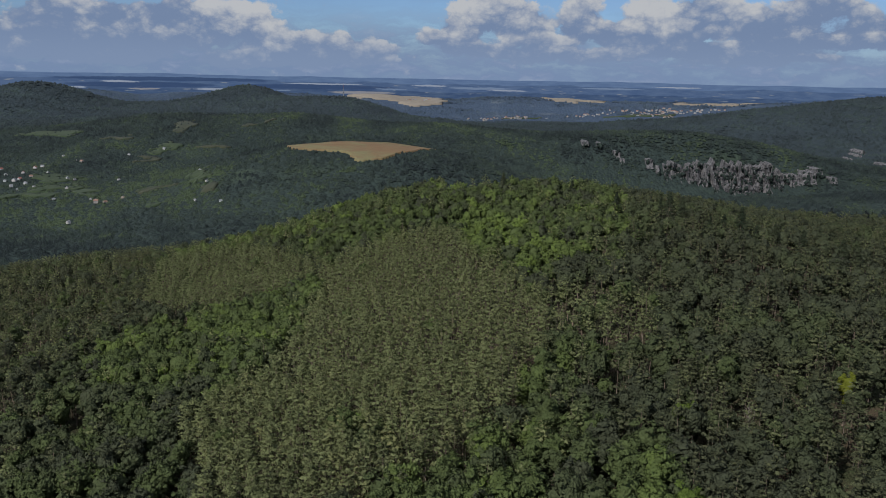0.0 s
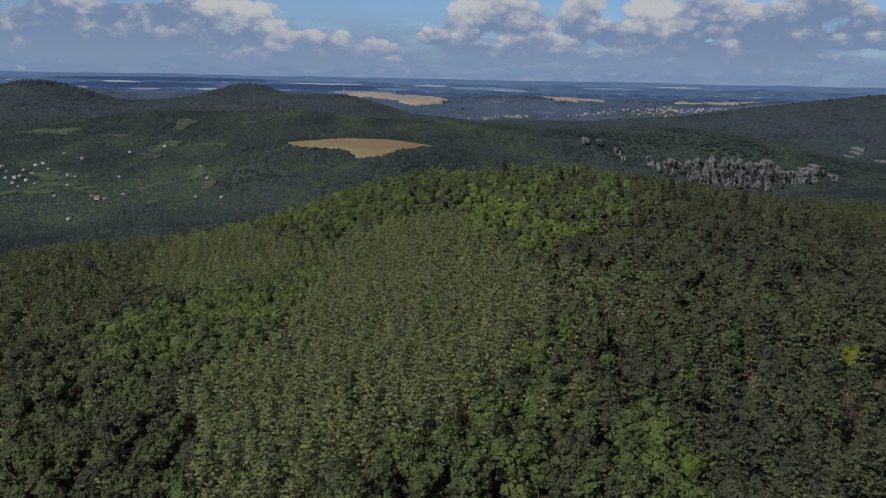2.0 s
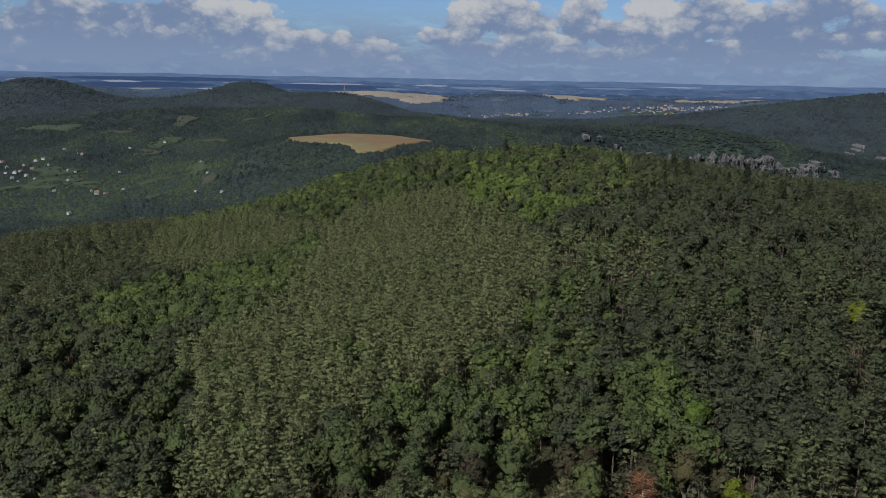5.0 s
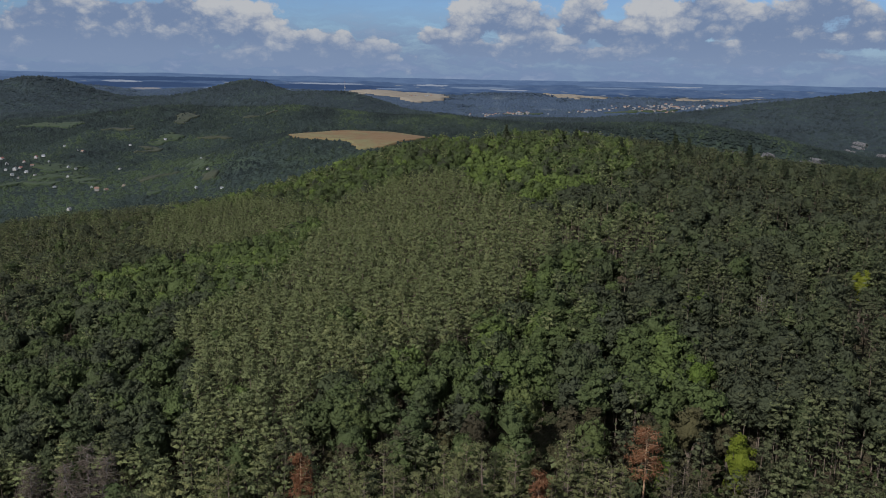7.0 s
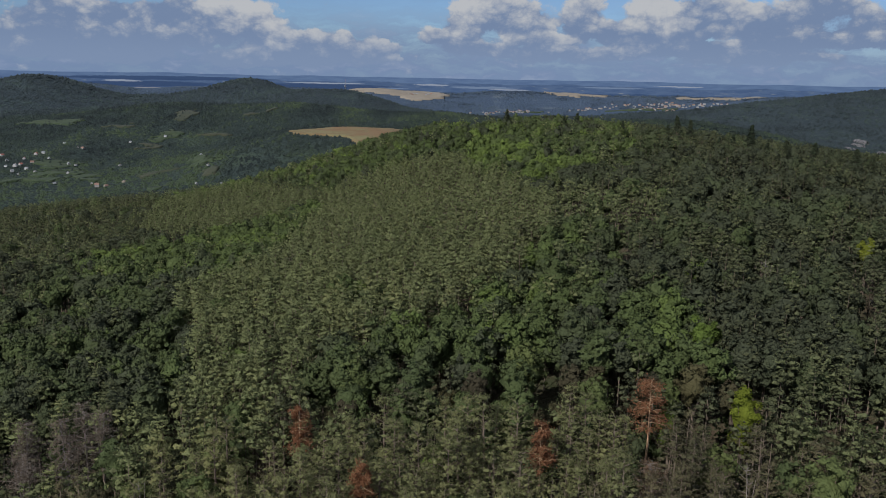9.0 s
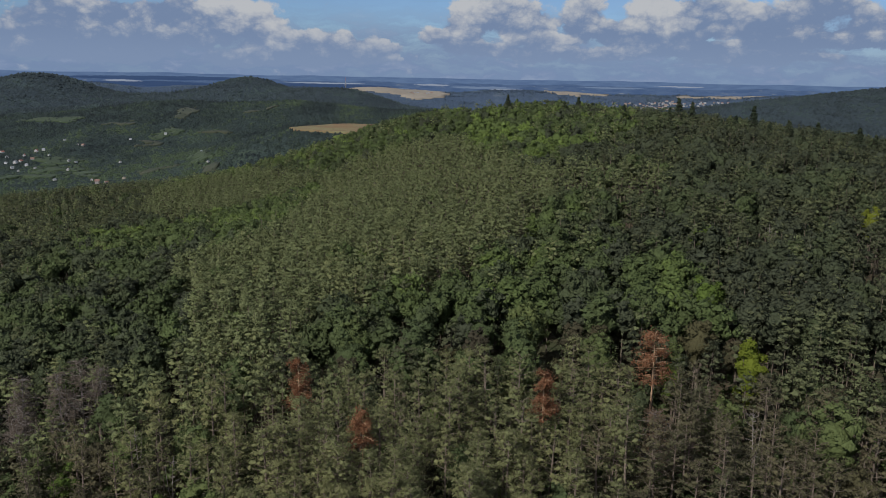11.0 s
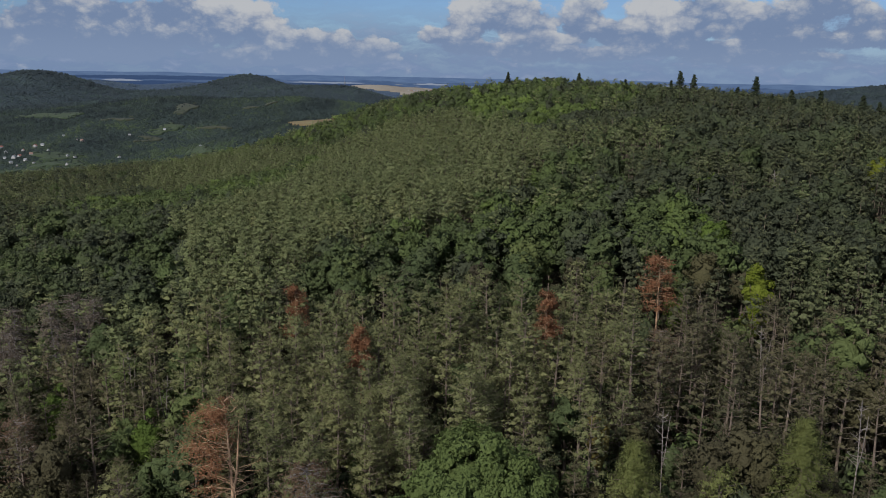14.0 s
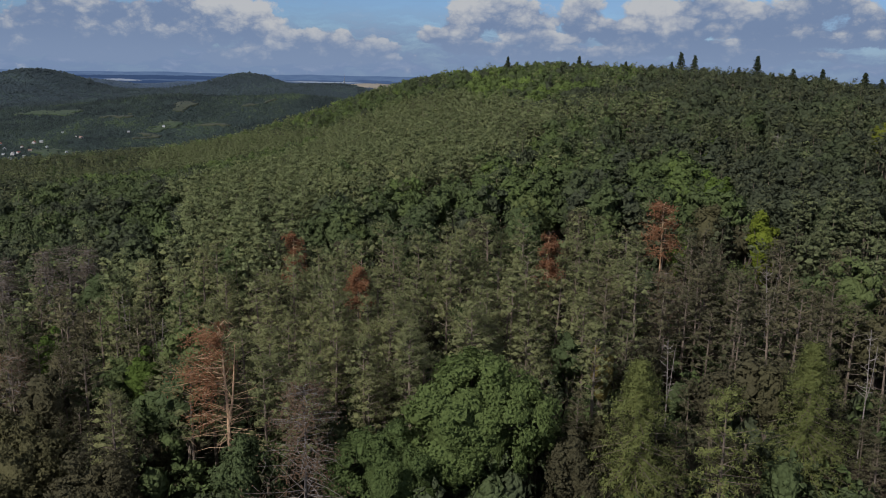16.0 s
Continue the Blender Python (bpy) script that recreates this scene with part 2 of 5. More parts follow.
ORANGE_BARK = plain("orange dead pine bark", (0.30, 0.19, 0.11), (0.40, 0.27, 0.17), 1.0, 0.9, 0.5, stretch=(1, 1, 0.3))
ROCK = plain("cliff rock", (0.024, 0.024, 0.027), (0.120, 0.116, 0.116), 0.16, 0.9, 0.9, 10.0, (1, 1, 0.25))
PALE_FIELD = plain("pale harvested field", (0.120, 0.102, 0.080), (0.146, 0.127, 0.101), 0.006, 0.95, 0.1, 6.0)
MEADOW = plain("mown meadow", (0.017, 0.022, 0.011), (0.027, 0.029, 0.015), 0.03, 0.95, 0.2, 6.0)
LAWN = plain("green garden land", (0.015, 0.026, 0.010), (0.023, 0.034, 0.013), 0.04, 0.95, 0.2, 6.0)
WHITE_WALL = plain("lime-washed wall", (0.375, 0.367, 0.360), (0.300, 0.292, 0.277), 0.4, 0.85, 0.2)
CREAM_WALL = plain("cream plaster wall", (0.222, 0.209, 0.193), (0.193, 0.184, 0.171), 0.4, 0.85, 0.2)
RED_ROOF = plain("red roof tiles", (0.26, 0.095, 0.075), (0.20, 0.08, 0.065), 0.6, 0.8, 0.4)
BROWN_ROOF = plain("brown roof tiles", (0.17, 0.10, 0.075), (0.13, 0.085, 0.07), 0.6, 0.8, 0.4)
GREY_ROOF = plain("pale metal roof", (0.150, 0.158, 0.165), (0.120, 0.128, 0.143), 0.6, 0.5, 0.2)
DARK_GLASS = plain("window glass", (0.03, 0.035, 0.04), (0.04, 0.045, 0.05), 1.0, 0.15, 0.0)
WOOD_DOOR = plain("brown door wood", (0.12, 0.07, 0.04), (0.16, 0.09, 0.05), 1.5, 0.6, 0.2)


def litter_material():
    """Forest floor: needles, leaf litter and moss."""
    m, n = material("forest floor")
    at = n.add("ShaderNodeTexCoord").outputs["Object"]
    a, b = n.noise(at, 0.09, 6.0, 0.6), n.noise(at, 1.6, 5.0, 0.65)
    c = n.mix(n.ramp(a, 0.35, 0.65), rgb(0.034, 0.038, 0.018), rgb(0.062, 0.046, 0.030))
    c = n.mix(n.ramp(b, 0.50, 0.75), c, rgb(0.028, 0.046, 0.018))
    finish(n, c, 0.95, b, strength=0.9, spec=0.1)
    return m


def canopy_material(name, size, dark, light, pale):
    """Closed woodland from afar: every cell a crown with its own green, domed by the relief."""
    m, n = material(name)
    at = n.add("ShaderNodeTexCoord").outputs["Object"]
    v = n.tree.nodes.new("ShaderNodeTexVoronoi")
    n.plug(at, v.inputs["Vector"])
    v.inputs["Scale"].default_value = 1.0 / size
    one = n.add("ShaderNodeSeparateXYZ", v.outputs["Color"]).outputs[0]
    big = n.noise(at, 0.006, 6.0, 0.6)
    c = n.mix(n.ramp(n.math("MULTIPLY_ADD", one, 0.5, n.math("MULTIPLY", big, 0.8)), 0.35, 0.95), rgb(*dark), rgb(*light))
    c = n.mix(n.ramp(big, 0.56, 0.72), c, rgb(*pale))
    dome = n.math("SUBTRACT", 1.0, v.outputs["Distance"])
    p = n.add("ShaderNodeBsdfPrincipled")
    n.plug(c, p.inputs["Base Color"])
    p.inputs["Roughness"].default_value, p.inputs["Specular IOR Level"].default_value = 0.95, 0.05
    bump = n.tree.nodes.new("ShaderNodeBump")
    bump.inputs["Strength"].default_value, bump.inputs["Distance"].default_value = 0.8, size * 0.5
    n.plug(dome, bump.inputs["Height"])
    n.plug(bump.outputs[0], p.inputs["Normal"])
    n.add("ShaderNodeOutputMaterial", p.outputs[0])
    return m


def stubble_material():
    """A cut grain field: ochre rows with weedy olive corners and rusty patches."""
    m, n = material("ripe stubble field")
    at = n.add("ShaderNodeTexCoord").outputs["Object"]
    big, mid = n.noise(at, 0.011, 4.0, 0.6), n.noise(n.vmath("MULTIPLY", at, (0.6, 1.6, 1.0)), 0.05, 5.0, 0.65)
    c = n.mix(n.ramp(big, 0.42, 0.60), rgb(0.102, 0.068, 0.036), rgb(0.098, 0.088, 0.045))
    c = n.mix(n.math("MULTIPLY", n.ramp(mid, 0.45, 0.70), 0.75), c, rgb(0.090, 0.049, 0.028))
    c = n.mix(n.math("MULTIPLY", n.ramp(n.noise(at, 0.13, 4.0, 0.7), 0.56, 0.70), 0.6), c, rgb(0.050, 0.050, 0.026))
    finish(n, c, 0.95, mid, strength=0.3, spec=0.1)
    return m


STUBBLE = stubble_material()
LITTER = litter_material()
# Haze put into base colours: each sheet farther out is bluer.
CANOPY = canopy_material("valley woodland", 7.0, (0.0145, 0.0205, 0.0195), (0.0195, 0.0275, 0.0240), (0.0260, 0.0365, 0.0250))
HAZE_LAND = canopy_material("distant woodland", 10.0, (0.017, 0.023, 0.027), (0.021, 0.029, 0.032), (0.027, 0.038, 0.038))
HAZE_PLAIN = canopy_material("far plain of woods and fields", 14.0, (0.028, 0.041, 0.064), (0.034, 0.049, 0.072), (0.060, 0.072, 0.086))


# ---- mesh helpers ----
def mesh_of(name, verts, tris, mats, tone=None, smooth=False, slot=None):
    """A mesh of triangles; verts may carry their normals in columns 3 to 5."""
    me = bpy.data.meshes.new(name)
    verts, tris = np.asarray(verts, np.float32), np.asarray(tris, np.int32)
    me.vertices.add(len(verts))
    me.vertices.foreach_set("co", verts[:, :3].ravel())
    me.loops.add(tris.size)
    me.loops.foreach_set("vertex_index", tris.ravel())
    me.polygons.add(len(tris))
    me.polygons.foreach_set("loop_start", np.arange(0, tris.size, 3, dtype=np.int32))
    me.polygons.foreach_set("use_smooth", np.full(len(tris), smooth or verts.shape[1] == 6))
    if slot is not None:
        me.polygons.foreach_set("material_index", np.asarray(slot, np.int32))
    for m in mats if isinstance(mats, (list, tuple)) else [mats]:
        me.materials.append(m)
    if tone is not None:
        me.attributes.new("tone", "FLOAT", "POINT").data.foreach_set("value", np.asarray(tone, np.float32))
    if verts.shape[1] == 6:
        me.attributes.new("custom_normal", "FLOAT_VECTOR", "POINT").data.foreach_set("vector", verts[:, 3:].ravel())
    me.update(calc_edges=True)
    return me


def part_of(name, me, parent, label=""):
    ob = new(name, me)
    ob.parent = parent
    return tagged(ob, label)


def joined(pieces):
    """Several (verts, tris) as one."""
    vs, ts, k = [], [], 0
    for v, t in pieces:
        vs.append(v)
        ts.append(np.asarray(t) + k)
        k += len(v)
    return np.concatenate(vs), np.concatenate(ts)


# ---- the lie of the land ----
# The near hill: a sheet of broad swells on a 94 m raster, heights over the valley floor.
SWELL = [
    (14.8, 27.6, 43.5, 40.9, 42.2, 41.6, 19.7, 8.1),
    (25.2, 12.3, 30.4, 17.4, 10.3, 27.1, 27.5, 20.0),
    (33.1, 12.1, 23.7, 38.7, 36.4, 25.3, 31.3, 27.1),
    (26.1, 48.2, 30.0, 26.0, 36.9, 22.9, 30.2, 33.4),
    (22.9, 25.3, -1.7, 40.1, 35.3, 33.0, 21.1, 27.3),
    (38.0, 33.4, 18.5, 69.0, 10.0, 40.2, 24.9, 23.8),
    (22.1, 25.2, 22.1, 42.5, 8.3, 44.0, 39.2, 26.0),
    (8.5, 6.4, 10.6, 22.0, 15.6, 24.0, 20.4, 10.2),
]
FLOOR = -243.0
# Far hills and hollows: x, y, half-widths along x and y, height, steepness.
HILLS = [
    (-160, 1590, 250, 190, 106, 1.6), (-480, 2380, 380, 330, 60, 1.0), (-915, 3990, 145, 300, 128, 1.0),
    (-500, 3700, 250, 420, 128, 1.0), (-1773, 3650, 220, 340, 168, 1.0), (-950, 2450, 620, 400, 66, 1.0),
    (190, 2260, 300, 200, 68, 1.0), (640, 2190, 230, 120, 74, 1.2), (690, 1890, 330, 95, -80, 1.0),
    (2300, 3500, 950, 420, 205, 1.0), (1400, 2750, 380, 300, 34, 1.0), (-2600, 1600, 700, 900, 120, 1.0),
    (-1200, 3700, 200, 300, 94, 1.0), (30, 3500, 180, 300, 26, 1.0), (600, 3700, 260, 300, 14, 1.0),
    (2300, 1400, 800, 700, 90, 1.0), (-900, -1700, 800, 600, 130, 1.0), (1200, -2200, 900, 700, 150, 1.0),
]


def lattice(ix, iy, seed):
    n = np.sin(ix * 127.1 + iy * 311.7 + seed * 74.7) * 43758.5453
    return n - np.floor(n)


def vnoise(x, y, seed=0):
    """Smooth value noise, 0 to 1, on arrays."""
    ix, iy = np.floor(x), np.floor(y)
    u, v = x - ix, y - iy
    u, v = u * u * (3 - 2 * u), v * v * (3 - 2 * v)
    a, b = lattice(ix, iy, seed), lattice(ix + 1, iy, seed)
    c, d = lattice(ix, iy + 1, seed), lattice(ix + 1, iy + 1, seed)
    return (a * (1 - u) + b * u) * (1 - v) + (c * (1 - u) + d * u) * v


def fbm(x, y, seed=0):
    return sum(vnoise(x * 2 ** k, y * 2 ** k, seed + k) * 0.5 ** (k + 1) for k in range(4)) / 0.9375


def step(a, b, v):
    s = np.clip((v - a) / (b - a), 0, 1)
    return s * s * (3 - 2 * s)


def land(x, y):
    """Height of the ground at x, y (arrays)."""
    x, y = np.asarray(x, float), np.asarray(y, float)
    r = np.hypot(x, y)
    z = FLOOR + 0 * x
    for j, row in enumerate(SWELL):
        for i, h in enumerate(row):
            z = z + h * np.exp(-((x + 270 - 94.28 * i) ** 2 + (y + 80 - 94.28 * j) ** 2) / 16200)
    for hx, hy, sx, sy, h, k in HILLS:
        z = z + h * np.exp(-(0.5 * ((x - hx) / sx) ** 2 + 0.5 * ((y - hy) / sy) ** 2) ** k)
    z = z + step(4150, 4900, r) * (118 + 24 * (fbm(x / 900, y / 900, 5) - 0.5))
    z = z + step(600, 1500, r) * 44 * (fbm(x / 420, y / 420, 9) - 0.5)
    return z


# ---- open land among the woods ----
def inside(px, py, outline):
    hit = np.zeros(px.shape, bool)
    n = len(outline)
    for k in range(n):
        (x0, y0), (x1, y1) = outline[k], outline[(k + 1) % n]
        cross = ((y0 > py) != (y1 > py)) & (px < (x1 - x0) * (py - y0) / (y1 - y0 + 1e-9) + x0)
        hit ^= cross
    return hit


def ragged(x, y, amount, size, seed):
    """Shifts places by noise, for uneven edges."""
    return x + amount * (2 * fbm(x / size, y / size, seed) - 1), y + amount * (2 * fbm(x / size, y / size, seed + 7) - 1)


OPEN_LAND = []


GRAIN_FIELD = [(-300, 1600), (-215, 1625), (-120, 1660), (-15, 1640), (-60, 1545), (-120, 1480), (-150, 1470), (-178, 1525), (-285, 1560)]


def thicket(x, y):
    """Height of the closed canopy over the ground, away from the near hill and the grain field."""
    wood = step(700, 1200, np.hypot(x, y)) * np.where(inside(x, y, GRAIN_FIELD), 0.0, 1.0)
    return wood * 2 * (vnoise(x / 11, y / 11, 3) + 0.6 * vnoise(x / 5, y / 5, 4))


# ---- the ground: one sheet to the horizon ----
def ground_sheet():
    front = np.radians(np.linspace(-34, 34, 240))
    rest = np.radians(np.linspace(36, 324, 120)[1:-1])
    az = np.concatenate([front, rest])
    r = np.concatenate([[0.5], np.geomspace(20, 4930, 160)])
    a, rr = np.meshgrid(az, r)
    x, y = rr * np.sin(a), rr * np.cos(a)
    z = land(x, y)
    z = z + thicket(x, y)
    n, k = len(az), len(r)
    i, j = np.meshgrid(np.arange(k - 1), np.arange(n), indexing="ij")
    j2 = (j + 1) % n
    q = np.stack([i * n + j, i * n + j2, (i + 1) * n + j2, (i + 1) * n + j], -1).reshape(-1, 4)
    tris = np.concatenate([q[:, [0, 2, 1]], q[:, [0, 3, 2]]])
    # material by distance, so the painted haze deepens outwards
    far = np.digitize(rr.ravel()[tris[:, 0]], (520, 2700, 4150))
    return mesh_of("ground", np.stack([x, y, z], -1).reshape(-1, 3), tris, [LITTER, CANOPY, HAZE_LAND, HAZE_PLAIN], smooth=True, slot=far)


ground = tagged(new("ground", ground_sheet()), "wooded ground of hills and valleys reaching the horizon", "ground", kind="structure")


def patch(name, outline, mat, cell, lift, label, category="field"):
    pts = np.array(outline, float)
    gx = np.arange(pts[:, 0].min() - 30, pts[:, 0].max() + 30, cell)
    gy = np.arange(pts[:, 1].min() - 30, pts[:, 1].max() + 30, cell)
    x, y = np.meshgrid(gx, gy)
    cx, cy = ragged(x[:-1, :-1] + cell / 2, y[:-1, :-1] + cell / 2, 60 if category == 'meadow' and cell < 10 else 2 * cell, 45, 31)
    keep = inside(cx, cy, outline)
    n = len(gx)
    i, j = np.nonzero(keep)
    a = i * n + j
    tris = np.concatenate([np.stack([a, a + 1, a + n + 1], -1), np.stack([a, a + n + 1, a + n], -1)])
    used, tris = np.unique(tris, return_inverse=True)
    verts = np.stack([x.ravel(), y.ravel(), land(x, y).ravel() + lift], -1)[used]
    tris = tris.reshape(-1, 3)
    sides = np.concatenate([tris[:, [0, 1]], tris[:, [1, 2]], tris[:, [2, 0]]])
    key = np.sort(sides, 1)
    _, back, times = np.unique(key[:, 0] * 100000 + key[:, 1], return_inverse=True, return_counts=True)
    rim = sides[times[back.ravel()] == 1]
    m = len(verts)
    tris = np.concatenate([tris, np.stack([rim[:, 1], rim[:, 0], rim[:, 0] + m], -1), np.stack([rim[:, 1], rim[:, 0] + m, rim[:, 1] + m], -1)])
    verts = np.concatenate([verts, verts - (0, 0, lift + 6)])
    OPEN_LAND.append(outline)
    return tagged(new(name, mesh_of(name, verts, tris.reshape(-1, 3), mat, smooth=True)), label, category, kind="structure")


def oval(x, y, rx, ry, turn=0.0):
    c, s = math.cos(turn), math.sin(turn)
    return [(x + rx * math.cos(k) * c - ry * math.sin(k) * s, y + rx * math.cos(k) * s + ry * math.sin(k) * c)
            for k in np.linspace(0, 2 * math.pi, 14, endpoint=False)]


patch("field", GRAIN_FIELD,
      STUBBLE, 5, 3.5, "ripe ochre grain field between dark woods")
patch("field", [(-560, 4860), (-330, 4890), (-30, 4870), (-10, 4700), (-120, 4560), (-210, 4560), (-290, 4680), (-470, 4740)],
      PALE_FIELD, 30, 6, "pale harvested fields on a far slope")
patch("field", [(520, 4860), (900, 4830), (860, 4700), (660, 4690)], PALE_FIELD, 30, 6, "pale harvested field on far upland")
patch("field", [(1250, 4680), (1700, 4540), (1640, 4470), (1260, 4580)], PALE_FIELD, 25, 6, "pale field strip on far upland")
for x, y, rx, ry, turn, mat, label in [
    (-668, 2165, 32, 62, 0.25, MEADOW, "mown clearing among dark woods"), (-529, 2197, 26, 15, 0, MEADOW, "narrow pale clearing among dark woods"),
    (-480, 2244, 14, 46, -0.5, MEADOW, "narrow clearing beside a wood edge"), (-657, 1873, 46, 20, 0.05, MEADOW, "yellowed meadow by the valley farms"),
    (-548, 1989, 42, 24, 0.1, MEADOW, "green meadow among trees"), (-979, 2109, 74, 44, 0.1, LAWN, "pale green pasture below the wood"),
    (-660, 1966, 20, 36, 0, LAWN, "green farm plot"), (-443, 1515, 16, 42, 0.1, LAWN, "garden plots with sheds"), (-812, 2045, 30, 16, 0, MEADOW, "small clearing among dark woods"),
    (-421, 1428, 14, 22, 0, MEADOW, "sunny meadow by the valley road"), (-743, 1495, 46, 18, 0.2, LAWN, "green gardens of the village"), (-601, 1628, 26, 12, 0, LAWN, "green garden strip"),
    (-666, 1530, 40, 20, 0, LAWN, "green gardens of the village"), (-800, 1480, 36, 18, 0, LAWN, "green gardens of the village"), (-516, 1487, 24, 12, 0, MEADOW, "sunny meadow by the valley road"),
    (-773, 1652, 36, 20, 0, LAWN, "green gardens of the village"), (-740, 1575, 30, 18, 0.3, LAWN, "green gardens of the village"), (-568, 1465, 16, 6, 0, PALE_FIELD, "sandy yard beside the valley road"),
    (-467, 1402, 24, 9, 0, LAWN, "green verge beside the valley road"), (1000, 4330, 200, 18, 0, LAWN, "green flood meadow in the far valley"),
    (420, 4340, 130, 12, 0, LAWN, "green flood meadow in the far valley")]:
    patch("meadow", oval(x, y, rx, ry, turn), mat, 6 if y < 3000 else 18, 4 if y < 3000 else 5, label, "meadow")


# ---- cliffs ----
CLIFF_SHRUBS = []


def cliff(x, y, top, base, width, seed, label):
    """A broken rock face of pillars and ledges, leaning back, with its sides run into the slope."""
    nu, nv = max(12, int(width / 1.5)), max(12, int((top - base) / 1.8))
    u, v = np.meshgrid(np.linspace(0, 1, nu), np.linspace(0, 1, nv))
    px = x + (u - 0.5) * width
    crown = top - (top - base) * (0.30 * (2 * u - 1) ** 6 + 0.20 * vnoise(u * width / 9, 0 * u + seed, seed) + 0.14 * vnoise(u * width / 4, 0 * u, seed + 9))
    pz = base + (crown - base) * v
    bulk = min(1.0, (top - base) / 90)
    lean = px + 0.35 * (pz - base)
    pillar = np.abs(2 * vnoise(lean / 11, v * 1.6 + seed, seed + 1) - 1) * 17
    pillar = pillar + 10 * np.abs(2 * vnoise(px / 4.5, pz / 26, seed + 2) - 1) + 5 * vnoise(px / 2.2, pz / 3, seed + 3) + 3 * vnoise(px / 1.3, pz / 2, seed + 8)
    ledge = np.floor(v * 7 + 3.0 * vnoise(px / 10, pz / 18, seed + 4)) * 4.0
    py = y - 16 + (pillar + ledge + v * 8) * bulk
    nook = (lattice(np.arange(u.size).reshape(u.shape) * 1.0, 0 * u, seed) < 0.10) & (v > 0.02) & (v < 0.97) & (u > 0.02) & (u < 0.98) & (vnoise(px / 9, pz / 14, seed + 6) > 0.42)
    CLIFF_SHRUBS.append(np.stack([px[nook], py[nook] - 0.5, pz[nook] - 2.0], -1))
    edge = (u == 0) | (u == 1) | (v == 1) | (v == 0)
    py = np.where(edge, y + 60, py)
    verts = np.stack([px, py, pz], -1).reshape(-1, 3)
    i, j = np.meshgrid(np.arange(nv - 1), np.arange(nu - 1), indexing="ij")
    a = (i * nu + j).ravel()
    tris = np.concatenate([np.stack([a, a + 1, a + nu + 1], -1), np.stack([a, a + nu + 1, a + nu], -1)])
    return tagged(new("cliff", mesh_of("cliff", verts, tris, ROCK)), label, "rock face", "rock faces of the gorge")


for k, (x, y, top, base, width) in enumerate([
    (556, 1992, -184, -262, 50), (602, 1976, -179, -284, 64), (655, 1962, -176, -304, 74), (708, 1956, -174, -310, 68), (756, 1960, -182, -304, 62), (802, 1966, -198, -300, 66), (848, 1985, -212, -272, 36),
    (425, 2066, -168, -200, 20), (436, 2050, -184, -212, 14), (501, 2036, -186, -216, 20), (518, 2024, -202, -226, 12), (880, 2004, -204, -244, 36), (911, 2032, -200, -226, 22), (939, 2006, -218, -240, 18),
    (351, 2104, -150, -168, 18), (385, 2096, -156, -168, 12), (1261, 2530, -196, -222, 22), (1184, 2436, -210, -236, 24), (1230, 2482, -206, -226, 16), (1200, 2256, -206, -236, 22)]):
    cliff(x, y, top, base, width, k + 3, "grey weathered rock pinnacles above a wooded slope" if width > 60 else "small grey rock outcrop among trees")


# ---- houses of the valley ----
def box(x0, x1, y0, y1, z0, z1):
    v = np.array([(x, y, z) for z in (z0, z1) for y in (y0, y1) for x in (x0, x1)], float)
    t = np.array([(0, 2, 1), (1, 2, 3), (4, 5, 6), (5, 7, 6), (0, 1, 4), (1, 5, 4), (2, 6, 3), (3, 6, 7), (0, 4, 2), (2, 4, 6), (1, 3, 5), (3, 7, 5)])
    return v, t


def gable(w, l, z0, rise, over, thick):
    """Two roof slabs with eaves."""
    pieces = []
    for s in (-1, 1):
        v = np.array([(0, -l / 2 - over, z0 + rise), (0, l / 2 + over, z0 + rise), (s * (w / 2 + over), l / 2 + over, z0 - 0.25), (s * (w / 2 + over), -l / 2 - over, z0 - 0.25)])
        v = np.concatenate([v, v + (0, 0, thick)])
        t = np.array([(0, 1, 2), (0, 2, 3), (4, 6, 5), (4, 7, 6), (0, 4, 5), (0, 5, 1), (1, 5, 6), (1, 6, 2), (2, 6, 7), (2, 7, 3), (3, 7, 4), (3, 4, 0)])
        pieces.append((v, t))
    return joined(pieces)


def house(w, l, h, wall, roof, label):
    top = tagged(new("house"), label, "house", "houses of the valley village")
    body = joined([box(-w / 2, w / 2, -l / 2, l / 2, 0, h),
                   (np.array([(-w / 2, -l / 2, h), (w / 2, -l / 2, h), (0, -l / 2, h + w * 0.42), (-w / 2, l / 2, h), (w / 2, l / 2, h), (0, l / 2, h + w * 0.42)]),
                    np.array([(0, 1, 2), (3, 5, 4)]))])
    part_of("wall", mesh_of("wall", *body, wall), top)
    part_of("roof", mesh_of("roof", *gable(w, l, h, w * 0.45, 0.5, 0.25), roof), top)
    part_of("chimney", mesh_of("chimney", *box(w * 0.15, w * 0.15 + 0.8, l * 0.1, l * 0.1 + 0.8, h, h + w * 0.6), BROWN_ROOF), top)
    pane = mesh_of("window", *box(-0.6, 0.6, -0.06, 0.06, 0, 1.4), DARK_GLASS)
    for x in (-w * 0.27, w * 0.27):
        for z in (1.0, 3.6) if h > 4.5 else (1.0,):
            part_of("window", pane, top).location = (x, -l / 2 - 0.03, z)
    part_of("door", mesh_of("door", *box(-0.5, 0.5, -0.05, 0.05, 0, 2.05), WOOD_DOOR), top).location = (0, -l / 2 - 0.03, 0)
    return top


def put(ob, x, y, turn=0.0, size=1.0, sink=0.3):
    z = float(land(x, y)) - sink
    return pose(x, y, z, 0, 0, turn) @ Matrix.Scale(size, 4)


